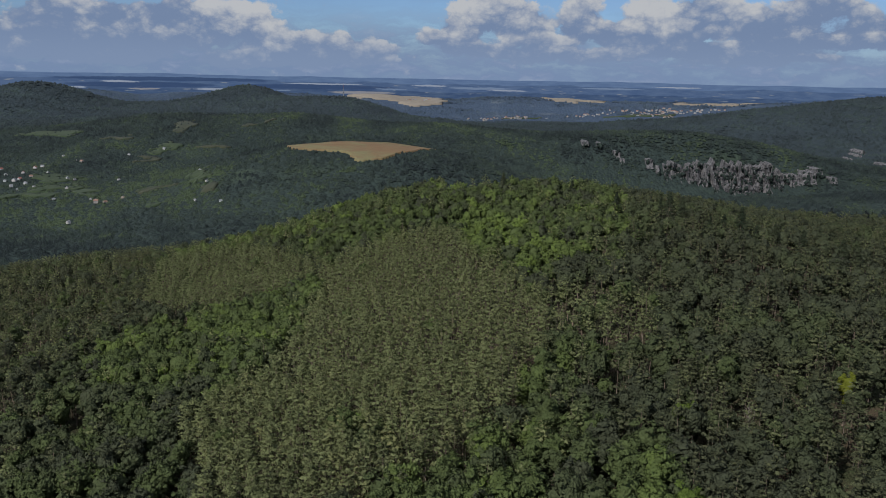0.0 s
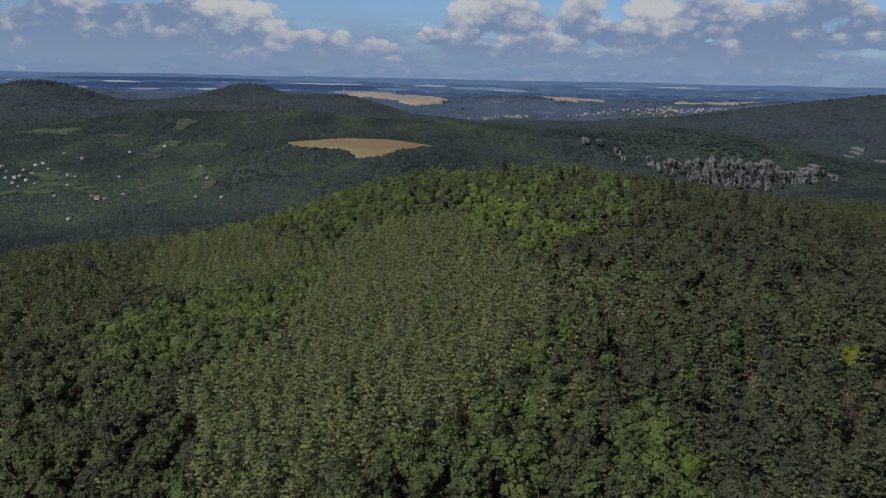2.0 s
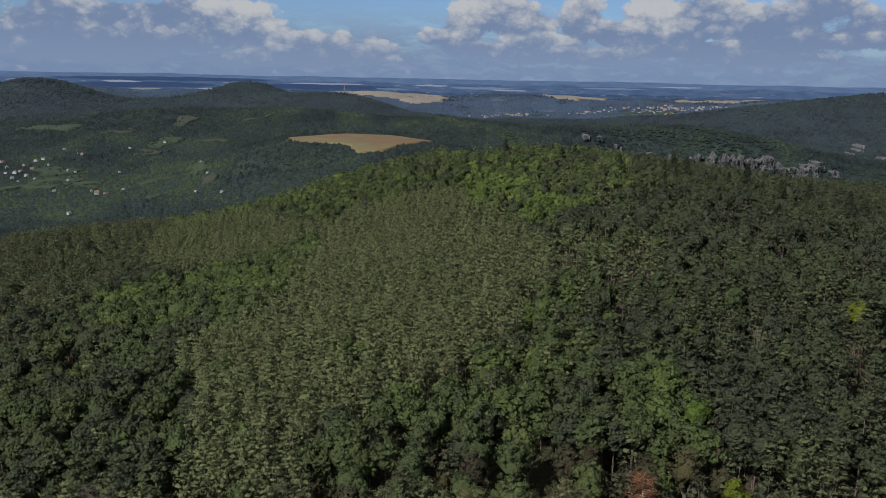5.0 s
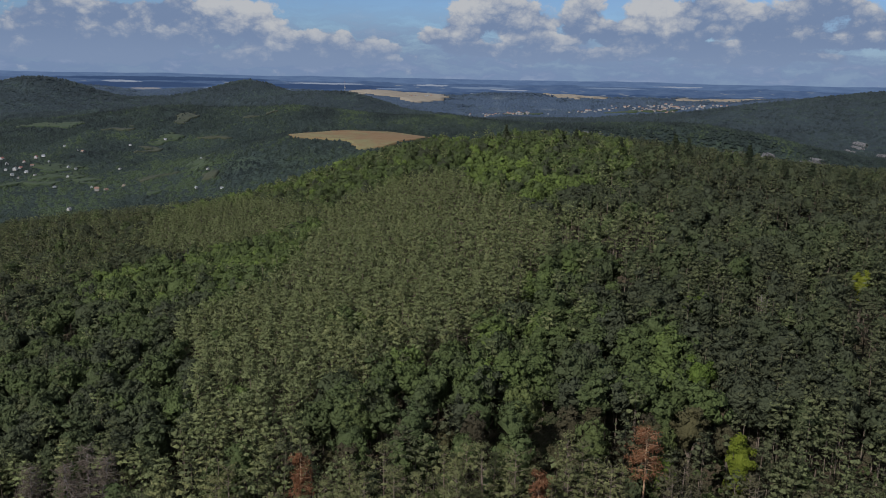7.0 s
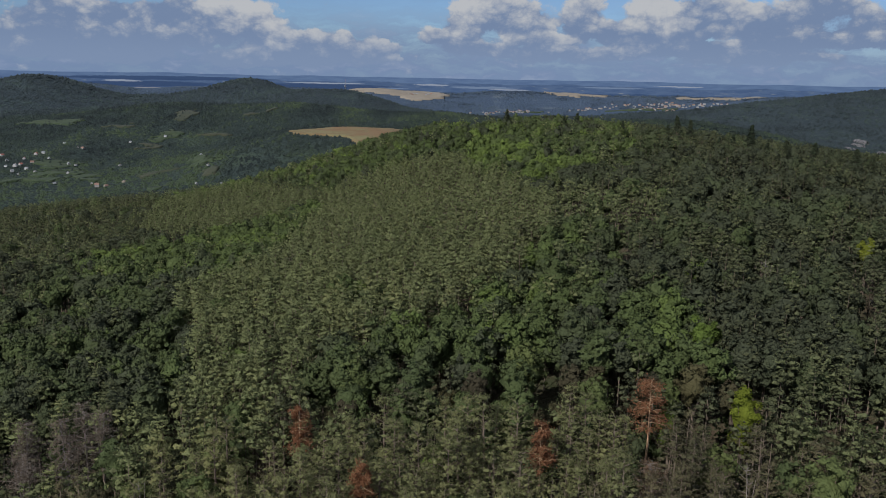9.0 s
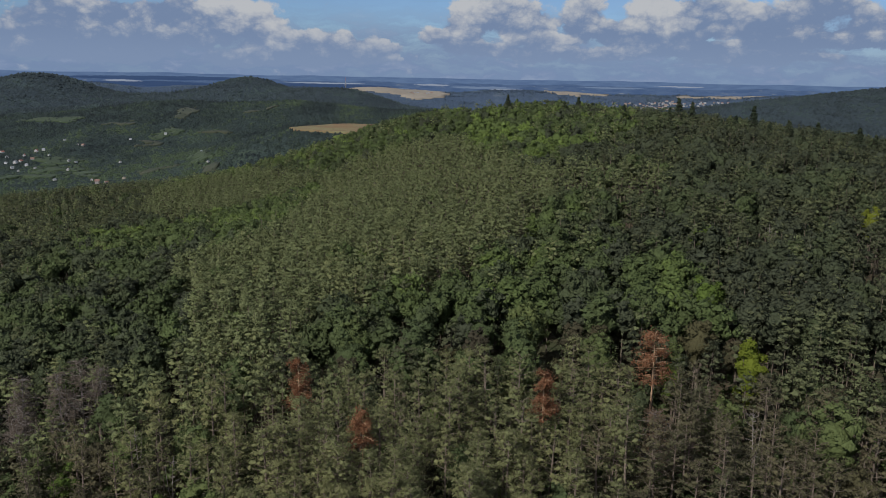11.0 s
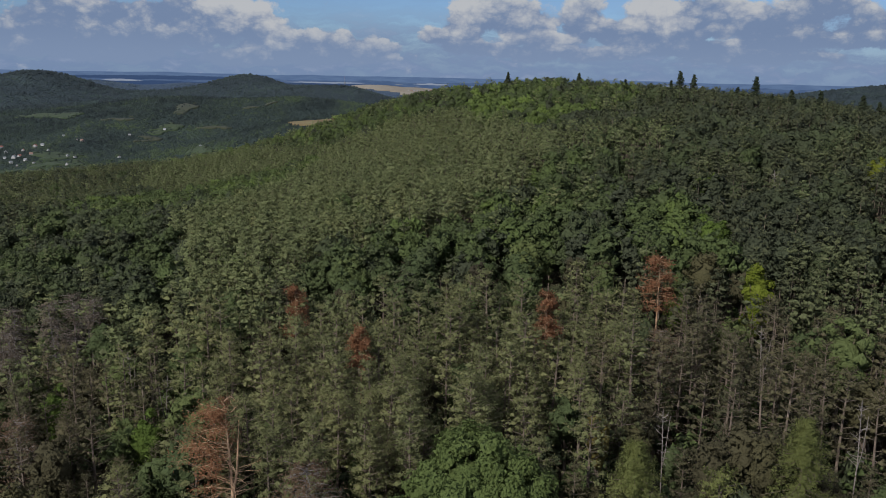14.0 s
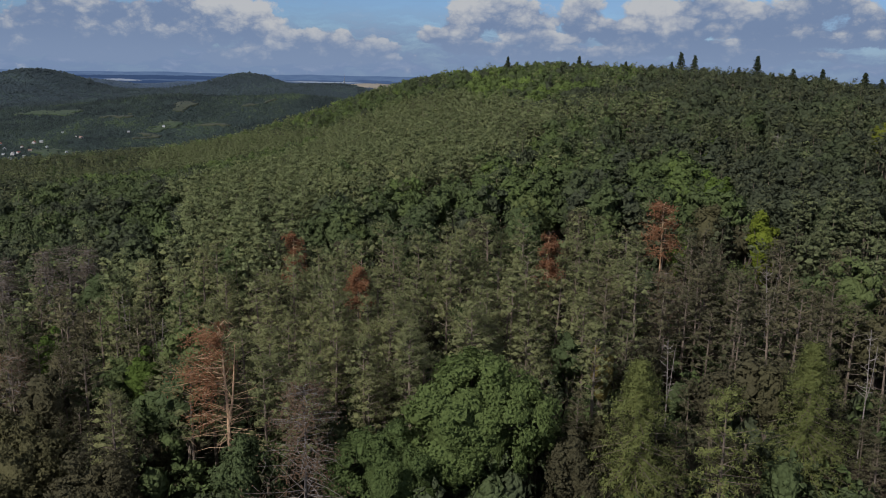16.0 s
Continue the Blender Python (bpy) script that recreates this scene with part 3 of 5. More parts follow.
kinds = {}
for k, (x, y, turn, style) in enumerate([
    (-605, 1433, 104, "cream"), (-833, 1603, 5, "white"), (-800, 1581, 90, "white"), (-846, 1716, 8, "red"), (-841, 1738, 90, "grey"), (-848, 1669, 18, "red"), (-806, 1687, 50, "grey"),
    (-801, 1810, 20, "grey"), (-786, 1803, 56, "brown"), (-751, 1652, 48, "white"), (-735, 1647, -22, "grey"), (-711, 1557, 15, "white"), (-590, 1435, -37, "brown"), (-625, 1458, 16, "grey"),
    (-660, 1962, 95, "white"), (-717, 1893, 91, "grey"), (-602, 1315, -18, "white"), (-415, 1376, 47, "grey"), (-366, 1352, 105, "grey"), (-419, 1461, -15, "grey"), (-456, 1549, 38, "grey"),
    (-870, 1645, 40, "white"), (-815, 1556, 130, "white"), (-831, 1621, -24, "red"), (-849, 1599, 96, "grey"), (-774, 1560, -10, "grey"), (-820, 1645, 111, "brown"), (-689, 1455, 131, "grey"),
    (-844, 1844, -35, "grey"), (-646, 1644, -16, "grey"), (-795, 1538, 25, "grey"), (-908, 1700, -26, "red")]):
    spec = {"cream": (8, 9, 5.5, CREAM_WALL, BROWN_ROOF, "cream plaster house with a brown roof among trees"), "white": (8, 9, 4.6, WHITE_WALL, GREY_ROOF, "white house with a pale roof in green gardens"),
            "red": (8, 10, 4, WHITE_WALL, RED_ROOF, "small house with a red tiled roof"), "brown": (7, 11, 3.2, CREAM_WALL, BROWN_ROOF, "low barn with a brown roof"),
            "grey": (6, 8, 3, WHITE_WALL, GREY_ROOF, "small cottage with a pale metal roof")}[style]
    if style not in kinds:
        kinds[style] = house(*spec)
        kinds[style].matrix_basis = put(None, x, y, turn, 0.8, -3)
    else:
        copy_thing(kinds[style], put(None, x, y, turn, 0.78, -3))


def far_town():
    """The far town: small gabled houses by the hundred."""
    rng = np.random.default_rng(5)
    pieces, slots = [], []
    for cx, cy, sx, sy, n in ((1120, 4390, 150, 40, 80), (300, 4330, 90, 14, 40), (720, 4370, 40, 14, 14), (-180, 4700, 60, 20, 12)):
        for _ in range(n):
            x, y = cx + rng.normal() * sx, cy + rng.normal() * sy
            w, l, h, t = rng.uniform(6, 10), rng.uniform(7, 14), rng.uniform(3, 6), rng.uniform(0, 3.14)
            turn = np.array([(math.cos(t), math.sin(t), 0), (-math.sin(t), math.cos(t), 0), (0, 0, 1)])
            at = np.array([x, y, float(land(x, y)) + 1])
            for piece, slot in ((box(-w / 2, w / 2, -l / 2, l / 2, 0, h), 0), (gable(w, l, h, w * 0.4, 0.4, 0.3), 1 + int(rng.random() < 0.35))):
                pieces.append((piece[0] @ turn + at, piece[1]))
                slots += [slot] * len(piece[1])
    v, t = joined(pieces)
    return mesh_of("far_town", v, t, [CREAM_WALL, BROWN_ROOF, GREY_ROOF], slot=slots)


tagged(new("far_town", far_town()), "far town of white houses with pale and red roofs", "houses", kind="stuff")


# ---- transmitter mast on the far hill ----
def tube(points, radii, sides=6, cap=True):
    """A tapering round stick along points."""
    pts = np.asarray(points, float)
    ring = np.linspace(0, 2 * math.pi, sides, endpoint=False)
    verts, tris = [], []
    for k, p in enumerate(pts):
        d = pts[min(k + 1, len(pts) - 1)] - pts[max(k - 1, 0)]
        d = d / (np.linalg.norm(d) + 1e-9)
        a = np.cross(d, (0.31, 0.95, 0.05) if abs(d[2]) > 0.6 else (0, 0, 1))
        a = a / (np.linalg.norm(a) + 1e-9)
        b = np.cross(d, a)
        verts.append(p + radii[k] * (np.cos(ring)[:, None] * a + np.sin(ring)[:, None] * b))
        if k:
            o = (k - 1) * sides
            for j in range(sides):
                j2 = (j + 1) % sides
                tris += [(o + j, o + j2, o + sides + j2), (o + j, o + sides + j2, o + sides + j)]
    return np.concatenate(verts), np.array(tris)


mast = tagged(new("transmitter_mast"), "tall pale transmitter mast standing on a wooded hill", "mast")
mast.location = (-560, 4620, float(land(-560, 4620)))
part_of("shaft", mesh_of("shaft", *tube([(0, 0, 0), (0, 0, 40), (0, 0, 70)], [3.0, 2.2, 1.5], 8), GREY_ROOF), mast)
part_of("platform", mesh_of("platform", *tube([(0, 0, 44), (0, 0, 45), (0, 0, 49), (0, 0, 50)], [2.4, 6, 6, 2.4], 12), GREY_ROOF), mast)
part_of("antenna", mesh_of("antenna", *tube([(0, 0, 70), (0, 0, 88)], [0.9, 0.4], 6), RED_ROOF), mast)


# ---- trees: shapes ----
def clumps(rng, centre, normal, size, n_per=1, lean=0.7, slim=1.0):
    """Small leaves or needle tufts at the centres, roughly facing the normals, shaded with the crown's rounding."""
    c = np.repeat(centre, n_per, 0)
    face = np.repeat(normal, n_per, 0)
    face = face / (np.linalg.norm(face, axis=1)[:, None] + 1e-9)
    nn = face + rng.normal(size=(len(c), 3)) * lean
    nn /= np.linalg.norm(nn, axis=1)[:, None] + 1e-9
    nn *= np.where((nn * face).sum(1) < 0, -1, 1)[:, None]
    soft = face * 0.65 + nn * 0.45
    soft /= np.linalg.norm(soft, axis=1)[:, None]
    a = np.cross(nn, rng.normal(size=(len(c), 3)))
    a /= np.linalg.norm(a, axis=1)[:, None] + 1e-9
    b = np.cross(nn, a)
    s = size * rng.uniform(0.6, 1.35, (len(c), 1))
    e = rng.uniform(0.6, 1.0, (len(c), 1)) * slim
    bend = nn * s * rng.uniform(-0.2, 0.35, (len(c), 1))
    v = np.stack([c - a * s, c + a * s * rng.uniform(0.1, 0.9, (len(c), 1)) + b * s * e + bend, c + a * s * rng.uniform(0.1, 0.9, (len(c), 1)) - b * s * e], 1).reshape(-1, 3)
    t = np.arange(len(v)).reshape(-1, 3)[:, [0, 2, 1]]
    return np.concatenate([v, np.repeat(soft, 3, 0)], 1), t


def sphere_dirs(rng, n, up=0.0):
    d = rng.normal(size=(n, 3))
    d[:, 2] += up
    return d / np.linalg.norm(d, axis=1)[:, None]


def blob(rng, centre, radii, sides=7, rings=4, rough=0.18):
    """A closed uneven lump, the dense inside of a crown."""
    verts = [(0, 0, 1.0)]
    for i in range(1, rings):
        p = math.pi * i / rings
        verts += [(math.sin(p) * math.cos(q), math.sin(p) * math.sin(q), math.cos(p)) for q in np.linspace(0, 6.283, sides, endpoint=False)]
    verts.append((0, 0, -1.0))
    v = np.array(verts) * (1 + rough * rng.normal(size=(len(verts), 1)))
    v = np.concatenate([v * radii + centre, v / np.linalg.norm(v, axis=1)[:, None]], 1)
    t = [(0, 1 + j, 1 + (j + 1) % sides) for j in range(sides)]
    for i in range(rings - 2):
        o = 1 + i * sides
        for j in range(sides):
            j2 = (j + 1) % sides
            t += [(o + j, o + sides + j, o + sides + j2), (o + j, o + sides + j2, o + j2)]
    o, last = 1 + (rings - 2) * sides, len(verts) - 1
    t += [(last, o + (j + 1) % sides, o + j) for j in range(sides)]
    return v, np.array(t)


GOLD = (1 + 5 ** 0.5) / 2
KNOLL = np.array([(-1, GOLD, 0), (1, GOLD, 0), (-1, -GOLD, 0), (1, -GOLD, 0), (0, -1, GOLD), (0, 1, GOLD), (0, -1, -GOLD), (0, 1, -GOLD), (GOLD, 0, -1), (GOLD, 0, 1), (-GOLD, 0, -1), (-GOLD, 0, 1)]) / (1 + GOLD ** 2) ** 0.5
KNOLL_FACES = np.array([(0, 11, 5), (0, 5, 1), (0, 1, 7), (0, 7, 10), (0, 10, 11), (1, 5, 9), (5, 11, 4), (11, 10, 2), (10, 7, 6), (7, 1, 8),
                        (3, 9, 4), (3, 4, 2), (3, 2, 6), (3, 6, 8), (3, 8, 9), (4, 9, 5), (2, 4, 11), (6, 2, 10), (8, 6, 7), (9, 8, 1)])
SPIKE = np.array([(1, 0, 0), (-1, 0, 0), (0, 1, 0), (0, -1, 0), (0, 0, 1), (0, 0, -1)], float)
SPIKE_FACES = np.array([(0, 2, 4), (2, 1, 4), (1, 3, 4), (3, 0, 4), (2, 0, 5), (1, 2, 5), (3, 1, 5), (0, 3, 5)])


def lumps(rng, centre, radii, along=None, rough=0.16, fine=True, outward=None):
    """Closed uneven lumps of foliage: centre and radii one row each; along: the level direction of each one's first axis;
    outward: the way out of the crown, towards which its rounding leans."""
    base, faces = (KNOLL, KNOLL_FACES) if fine else (SPIKE, SPIKE_FACES)
    n = len(centre)
    v = base[None] * (1 + rough * rng.normal(size=(n, len(base), 1)))
    nor = base[None] / radii[:, None]
    nor = nor / np.linalg.norm(nor, axis=-1)[..., None] + 0.25 * rng.normal(size=v.shape)
    v = v * radii[:, None]
    a = rng.uniform(0, 6.283, n) if along is None else np.arctan2(along[:, 1], along[:, 0])
    c, q = np.cos(a)[:, None], np.sin(a)[:, None]
    turned = [np.stack([w[..., 0] * c - w[..., 1] * q, w[..., 0] * q + w[..., 1] * c, w[..., 2]], -1) for w in (v, nor)]
    nor = turned[1] / np.linalg.norm(turned[1], axis=-1)[..., None]
    if outward is not None:
        nor = nor + 1.1 * outward[:, None] / np.linalg.norm(outward, axis=-1)[:, None, None]
        nor = nor / np.linalg.norm(nor, axis=-1)[..., None]
    v = np.concatenate([turned[0] + centre[:, None], nor], -1).reshape(-1, 6)
    return v, (faces[None] + (np.arange(n) * len(base))[:, None, None]).reshape(-1, 3)


def broadleaf(seed, h, radius, leaves, size, lobes=30, wood=True, deep=0.62, lobe=0.26):
    """A rounded crown of many leafy lobes: trunk with limbs, and leaves over every lobe."""
    rng = np.random.default_rng(seed)
    crown_h = h * deep
    mid = np.array([0, 0, h - crown_h * 0.52])
    half = np.array([radius, radius, crown_h * 0.5])
    d = sphere_dirs(rng, lobes, 0.3)
    bulge = 0.72 + 0.3 * np.array([math.sin(3 * math.atan2(q[1], q[0]) + seed) * math.cos(2 * q[2] + seed) for q in d])
    lobe_c = mid + d * half * (np.clip(bulge, 0.5, 0.92) * rng.uniform(0.85, 1.05, lobes))[:, None]
    lobe_r = radius * lobe * rng.uniform(0.7, 1.25, lobes)
    which = rng.integers(0, lobes, leaves)
    e = sphere_dirs(rng, leaves, 0.35) + d[which] * 0.5
    e /= np.linalg.norm(e, axis=1)[:, None]
    pos = lobe_c[which] + e * (lobe_r[which] * rng.uniform(0.88, 1.2, leaves))[:, None]
    out = (pos - mid) / half
    pieces = [clumps(rng, pos, e + 0.7 * out / (np.linalg.norm(out, axis=1)[:, None] + 1e-9), size, 1, 0.5)]
    pieces.append(lumps(rng, lobe_c, lobe_r[:, None] * rng.uniform(0.65, 1.0, (lobes, 3)), None, 0.25, lobes > 100, d + (0, 0, 0.25)))
    if h > 5:
        pieces.append(lumps(rng, mid[None], half[None] * 0.62))
    crown = joined(pieces)
    if not wood:
        return crown, tube([(0, 0, -1), (0, 0, h * 0.5)], [0.16, 0.1], 3)
    sticks = [tube([(0, 0, -1), (0.1, 0.05, h * 0.25), (0.05, -0.1, h * 0.6)], [0.24, 0.19, 0.09], 7)]
    for p in lobe_c[:8]:
        sticks.append(tube([(0.05, 0, h * 0.3), p * 0.5 + np.array([0, 0, h * 0.22]), p], [0.11, 0.07, 0.03], 4))
    return crown, joined(sticks)


def conifer(seed, h, radius, start, branches, tufts, blades, size, droop=0.0, shape="pine", bare=6, wood=True, fullness=1.0, pads=None):
    """A conifer: branches in turns round the stem, each a pad of foliage with needle tufts along its outer end."""
    rng = np.random.default_rng(seed)
    z0 = h * start
    zs = z0 + (h - z0) * np.sort(rng.uniform(0, 1, branches) ** 0.9)
    zs[-1] = h * 0.985
    sway = rng.normal(size=2) * 0.25
    pos, nor, sticks, spray = [], [], [], []
    stem = lambda z: np.array([sway[0] * math.sin(z / h * 2.4), sway[1] * math.sin(z / h * 2.0), z])
    if wood:
        sticks.append(tube([stem(z) if z >= 0 else (0, 0, z) for z in (-1.0, h * 0.35, h * 0.7, h * 0.97)], [0.17, 0.135, 0.085, 0.025], 7))
    else:
        sticks.append(tube([(0, 0, -1.0), stem(h * 0.9)], [0.11, 0.03], 3))
    turn = rng.uniform(0, 6.28)
    for k, z in enumerate(zs):
        f = (z - z0) / (h - z0)
        if shape == "pine":
            reach = radius * (0.35 + 0.9 * math.sin(math.pi * min(1.0, 0.22 + 0.80 * f)) * 0.75) * rng.uniform(0.65, 1.15)
            rise = 0.12 + 0.55 * f
        elif shape == "larch":
            reach = radius * (1.0 - 0.85 * f ** 1.5) * rng.uniform(0.5, 1.2)
            rise = 0.05 + 0.25 * f
        else:
            f = math.floor(f * 24) / 24
            z = z0 + (h - z0) * (f + 0.012 * rng.normal()) if k < branches - 1 else h * 0.985
            reach = radius * (0.04 + 0.96 * (1.0 - f) ** 1.05) * rng.uniform(0.7, 1.15)
            rise = -0.05 + 0.45 * f
        turn += 2.4 + rng.normal() * 0.25
        d = np.array([math.cos(turn), math.sin(turn), rise])
        base = stem(z)
        tip = base + d * reach
        if wood:
            sticks.append(tube([base, tip - (0, 0, droop * reach * 0.3)], [0.045, 0.012], 3))
        spray.append((*(base + d * reach * 0.62 - (0, 0, droop * reach * 0.12)), reach, d[0], d[1]))
        for u in np.linspace({"pine": 0.38, "larch": 0.15}.get(shape, 0.2), 1.0, tufts):
            if rng.random() > fullness:
                continue
            p = base + d * reach * u + rng.normal(size=3) * (0.13, 0.13, 0.08) * reach * 0.7
            p[2] -= droop * (u * u) * reach * 0.35
            pos.append(p)
            nor.append((d[0] * 0.75, d[1] * 0.75, 0.75 if shape != "larch" else 0.35))
    if len(pos):
        crown = clumps(rng, np.array(pos), np.array(nor), size * 1.1, blades, 1.3, 0.3)
        spread = np.array((1.0, 1.0, 0.7)) * max(0.75 * size, 0.17) if shape == "pine" else np.array((0.15, 0.15, 0.24)) if shape == "larch" else np.array((0.12, 0.12, 0.08))
        jitter = np.repeat(rng.normal(size=(len(crown[0]) // 3, 3)) * spread, 3, 0)
        crown = (crown[0] + np.concatenate([jitter, 0 * jitter], 1), crown[1])
        if pads is not None:
            q = np.array(spray)
            flat_pads = lumps(rng, q[:, :3], q[:, 3:4] * np.array([(0.27, 0.22, 0.14)]) * (0.6 if wood else 1.0) + 0.05, q[:, 4:], 0.3, pads, np.concatenate([q[:, 4:], 0 * q[:, :1] + 0.55], 1))
            crown = joined([crown, flat_pads])
    else:
        crown = None
    for _ in range(bare if wood else 0):
        z, q = rng.uniform(z0 * 0.5, z0 + 0.5), rng.uniform(0, 6.28)
        l = rng.uniform(0.4, 1.0) * radius
        sticks.append(tube([stem(z), stem(z) + (math.cos(q) * l, math.sin(q) * l, rng.uniform(-0.3, 0.25))], [0.03, 0.008], 3))
    return crown, joined(sticks)


def snag(seed, h, reach, branches, fork=False, thick=0.17, needles=0, size=0.22, low=0.3, side=None, head=None):
    """A dead tree: bare stem and forking dead branches, with what dry needles are left."""
    rng = np.random.default_rng(seed)
    stems = [[(0, 0, -1), (0.1, 0, h * 0.3), (0.05, 0.05, h * 0.55), (-0.35 if fork else 0.1, 0, h * 0.98)]]
    if fork:
        stems.append([(0.05, 0.05, h * 0.48), (0.45, 0.1, h * 0.62), (0.75, 0.1, h * 0.9)])
    sticks = [tube(s, [thick, thick * 0.8, thick * 0.6, 0.03] if k == 0 else [thick * 0.6, thick * 0.45, 0.03], 7) for k, s in enumerate(stems)]
    pos, nor = [], []
    for k in range(branches):
        f = rng.uniform(low, 1.0)
        z = h * f
        q = rng.uniform(0, 6.28)
        l = reach * (1.15 - 0.8 * f) * rng.uniform(0.5, 1.15)
        d = np.array([math.cos(q), math.sin(q), rng.uniform(-0.15, 0.35) if needles else rng.uniform(0.1, 0.9)])
        if head and f > head:
            l = reach * rng.uniform(0.25, 0.8) * (1.3 - 0.6 * (f - head) / (1 - head))
            d[0] = d[0] * 0.8 + 0.45 * side
        x0 = stems[0][2][0] * min(1, f * 1.6) + (stems[0][3][0] - 0.05) * max(0, (f - 0.55) / 0.45)
        a = np.array([x0, 0.03, z])
        m = a + d * l * 0.55 + rng.normal(size=3) * 0.08
        e = a + d * l + (0, 0, rng.uniform(-0.35, 0.15))
        sticks.append(tube([a, m, e], [0.042, 0.026, 0.008], 3))
        for _ in range(3):
            g = m + (e - m) * rng.uniform(0, 0.9)
            sticks.append(tube([g, g + rng.normal(size=3) * (0.4, 0.4, 0.25) * l * 0.45], [0.016, 0.005], 3))
        if needles and (side is None or (f > head and d[0] * side > 0.0) or (0.5 < f < 0.56 and d[0] * side > 0.5)):
            for _ in range(needles):
                p = a + (e - a) * rng.uniform(0.35, 1.05) + rng.normal(size=3) * 0.14 * (1 + l * 0.4)
                pos.append(p)
                nor.append((d[0] * 0.4, d[1] * 0.4, 0.8))
    crown = clumps(rng, np.array(pos), np.array(nor), size, 2, 0.9, 0.4) if pos else None
    return crown, joined(sticks)


def tree(name, shape, leaf, bark, label, group, crown_label=""):
    crown, wood = shape
    top = tagged(new(name), label, "tree", group)
    part_of("trunk", mesh_of("trunk", *wood, bark, smooth=True), top)
    if crown is not None:
        part_of("crown", mesh_of("crown", *crown, leaf), top, crown_label)
    return top


# ---- what grows where on the near hill ----
PINE_WOOD = [(-18, 315), (1, 307), (10, 276), (17, 246), (27, 224), (27, 196), (22, 180), (14, 169), (11, 152), (10, 143), (2, 141), (-1, 134), (-7, 131), (-12, 125), (-17, 121), (-18, 114), (-16, 102),
             (-34, 106), (-38, 120), (-46, 143), (-57, 162), (-56, 177), (-48, 180), (-44, 186), (-40, 218), (-40, 256), (-46, 300), (-35, 311)]
PINE_WEST = [(-129, 337), (-127, 374), (-108, 380), (-83, 364), (-49, 316), (-46, 287), (-56, 286), (-68, 285), (-81, 283), (-102, 292), (-115, 304)]
BRIGHT_WEST = [(-101, 223), (-103, 274), (-78, 280), (-68, 285), (-53, 282), (-45, 286), (-42, 258), (-44, 222), (-50, 211), (-49, 196), (-62, 197), (-76, 185), (-88, 199)]
BROWN_WEST = [(-240, 420), (-135, 420), (-125, 360), (-115, 304), (-101, 223), (-94, 181), (-95, 172), (-140, 175), (-240, 250)]
DARK_WEST = [(-92, 172), (-86, 189), (-62, 197), (-49, 196), (-56, 162), (-46, 143), (-39, 120), (-46, 120), (-62, 126), (-76, 140)]
CREST = [(-60, 430), (60, 430), (48, 305), (35, 238), (18, 252), (3, 306), (-18, 317), (-60, 330)]
CREST_BRIGHT = [(6, 318), (14, 326), (29, 301), (38, 263), (35, 238), (25, 242), (17, 264), (8, 282)]
LOW_BROAD = [(-18, 114), (-17, 124), (-7, 132), (2, 138), (9, 136), (21, 133), (41, 138), (37, 115), (31, 102), (9, 98), (-16, 102)]
LIGHT_PATCHES = [[(5, 127), (9, 136), (19, 129), (16, 113), (8, 116)], [(26, 118), (30, 132), (38, 130), (36, 116)]]
OLIVE_PATCH = [(-23, 147), (-20, 161), (-9, 155), (-6, 141), (-13, 132)]
PINE_EAST = [(27, 196), (33, 224), (41, 218), (47, 201), (55, 205), (49, 179), (39, 177), (33, 187)]
PINE_FAR_EAST = [(50, 166), (63, 168), (86, 158), (71, 129), (57, 135), (56, 143), (46, 144)]


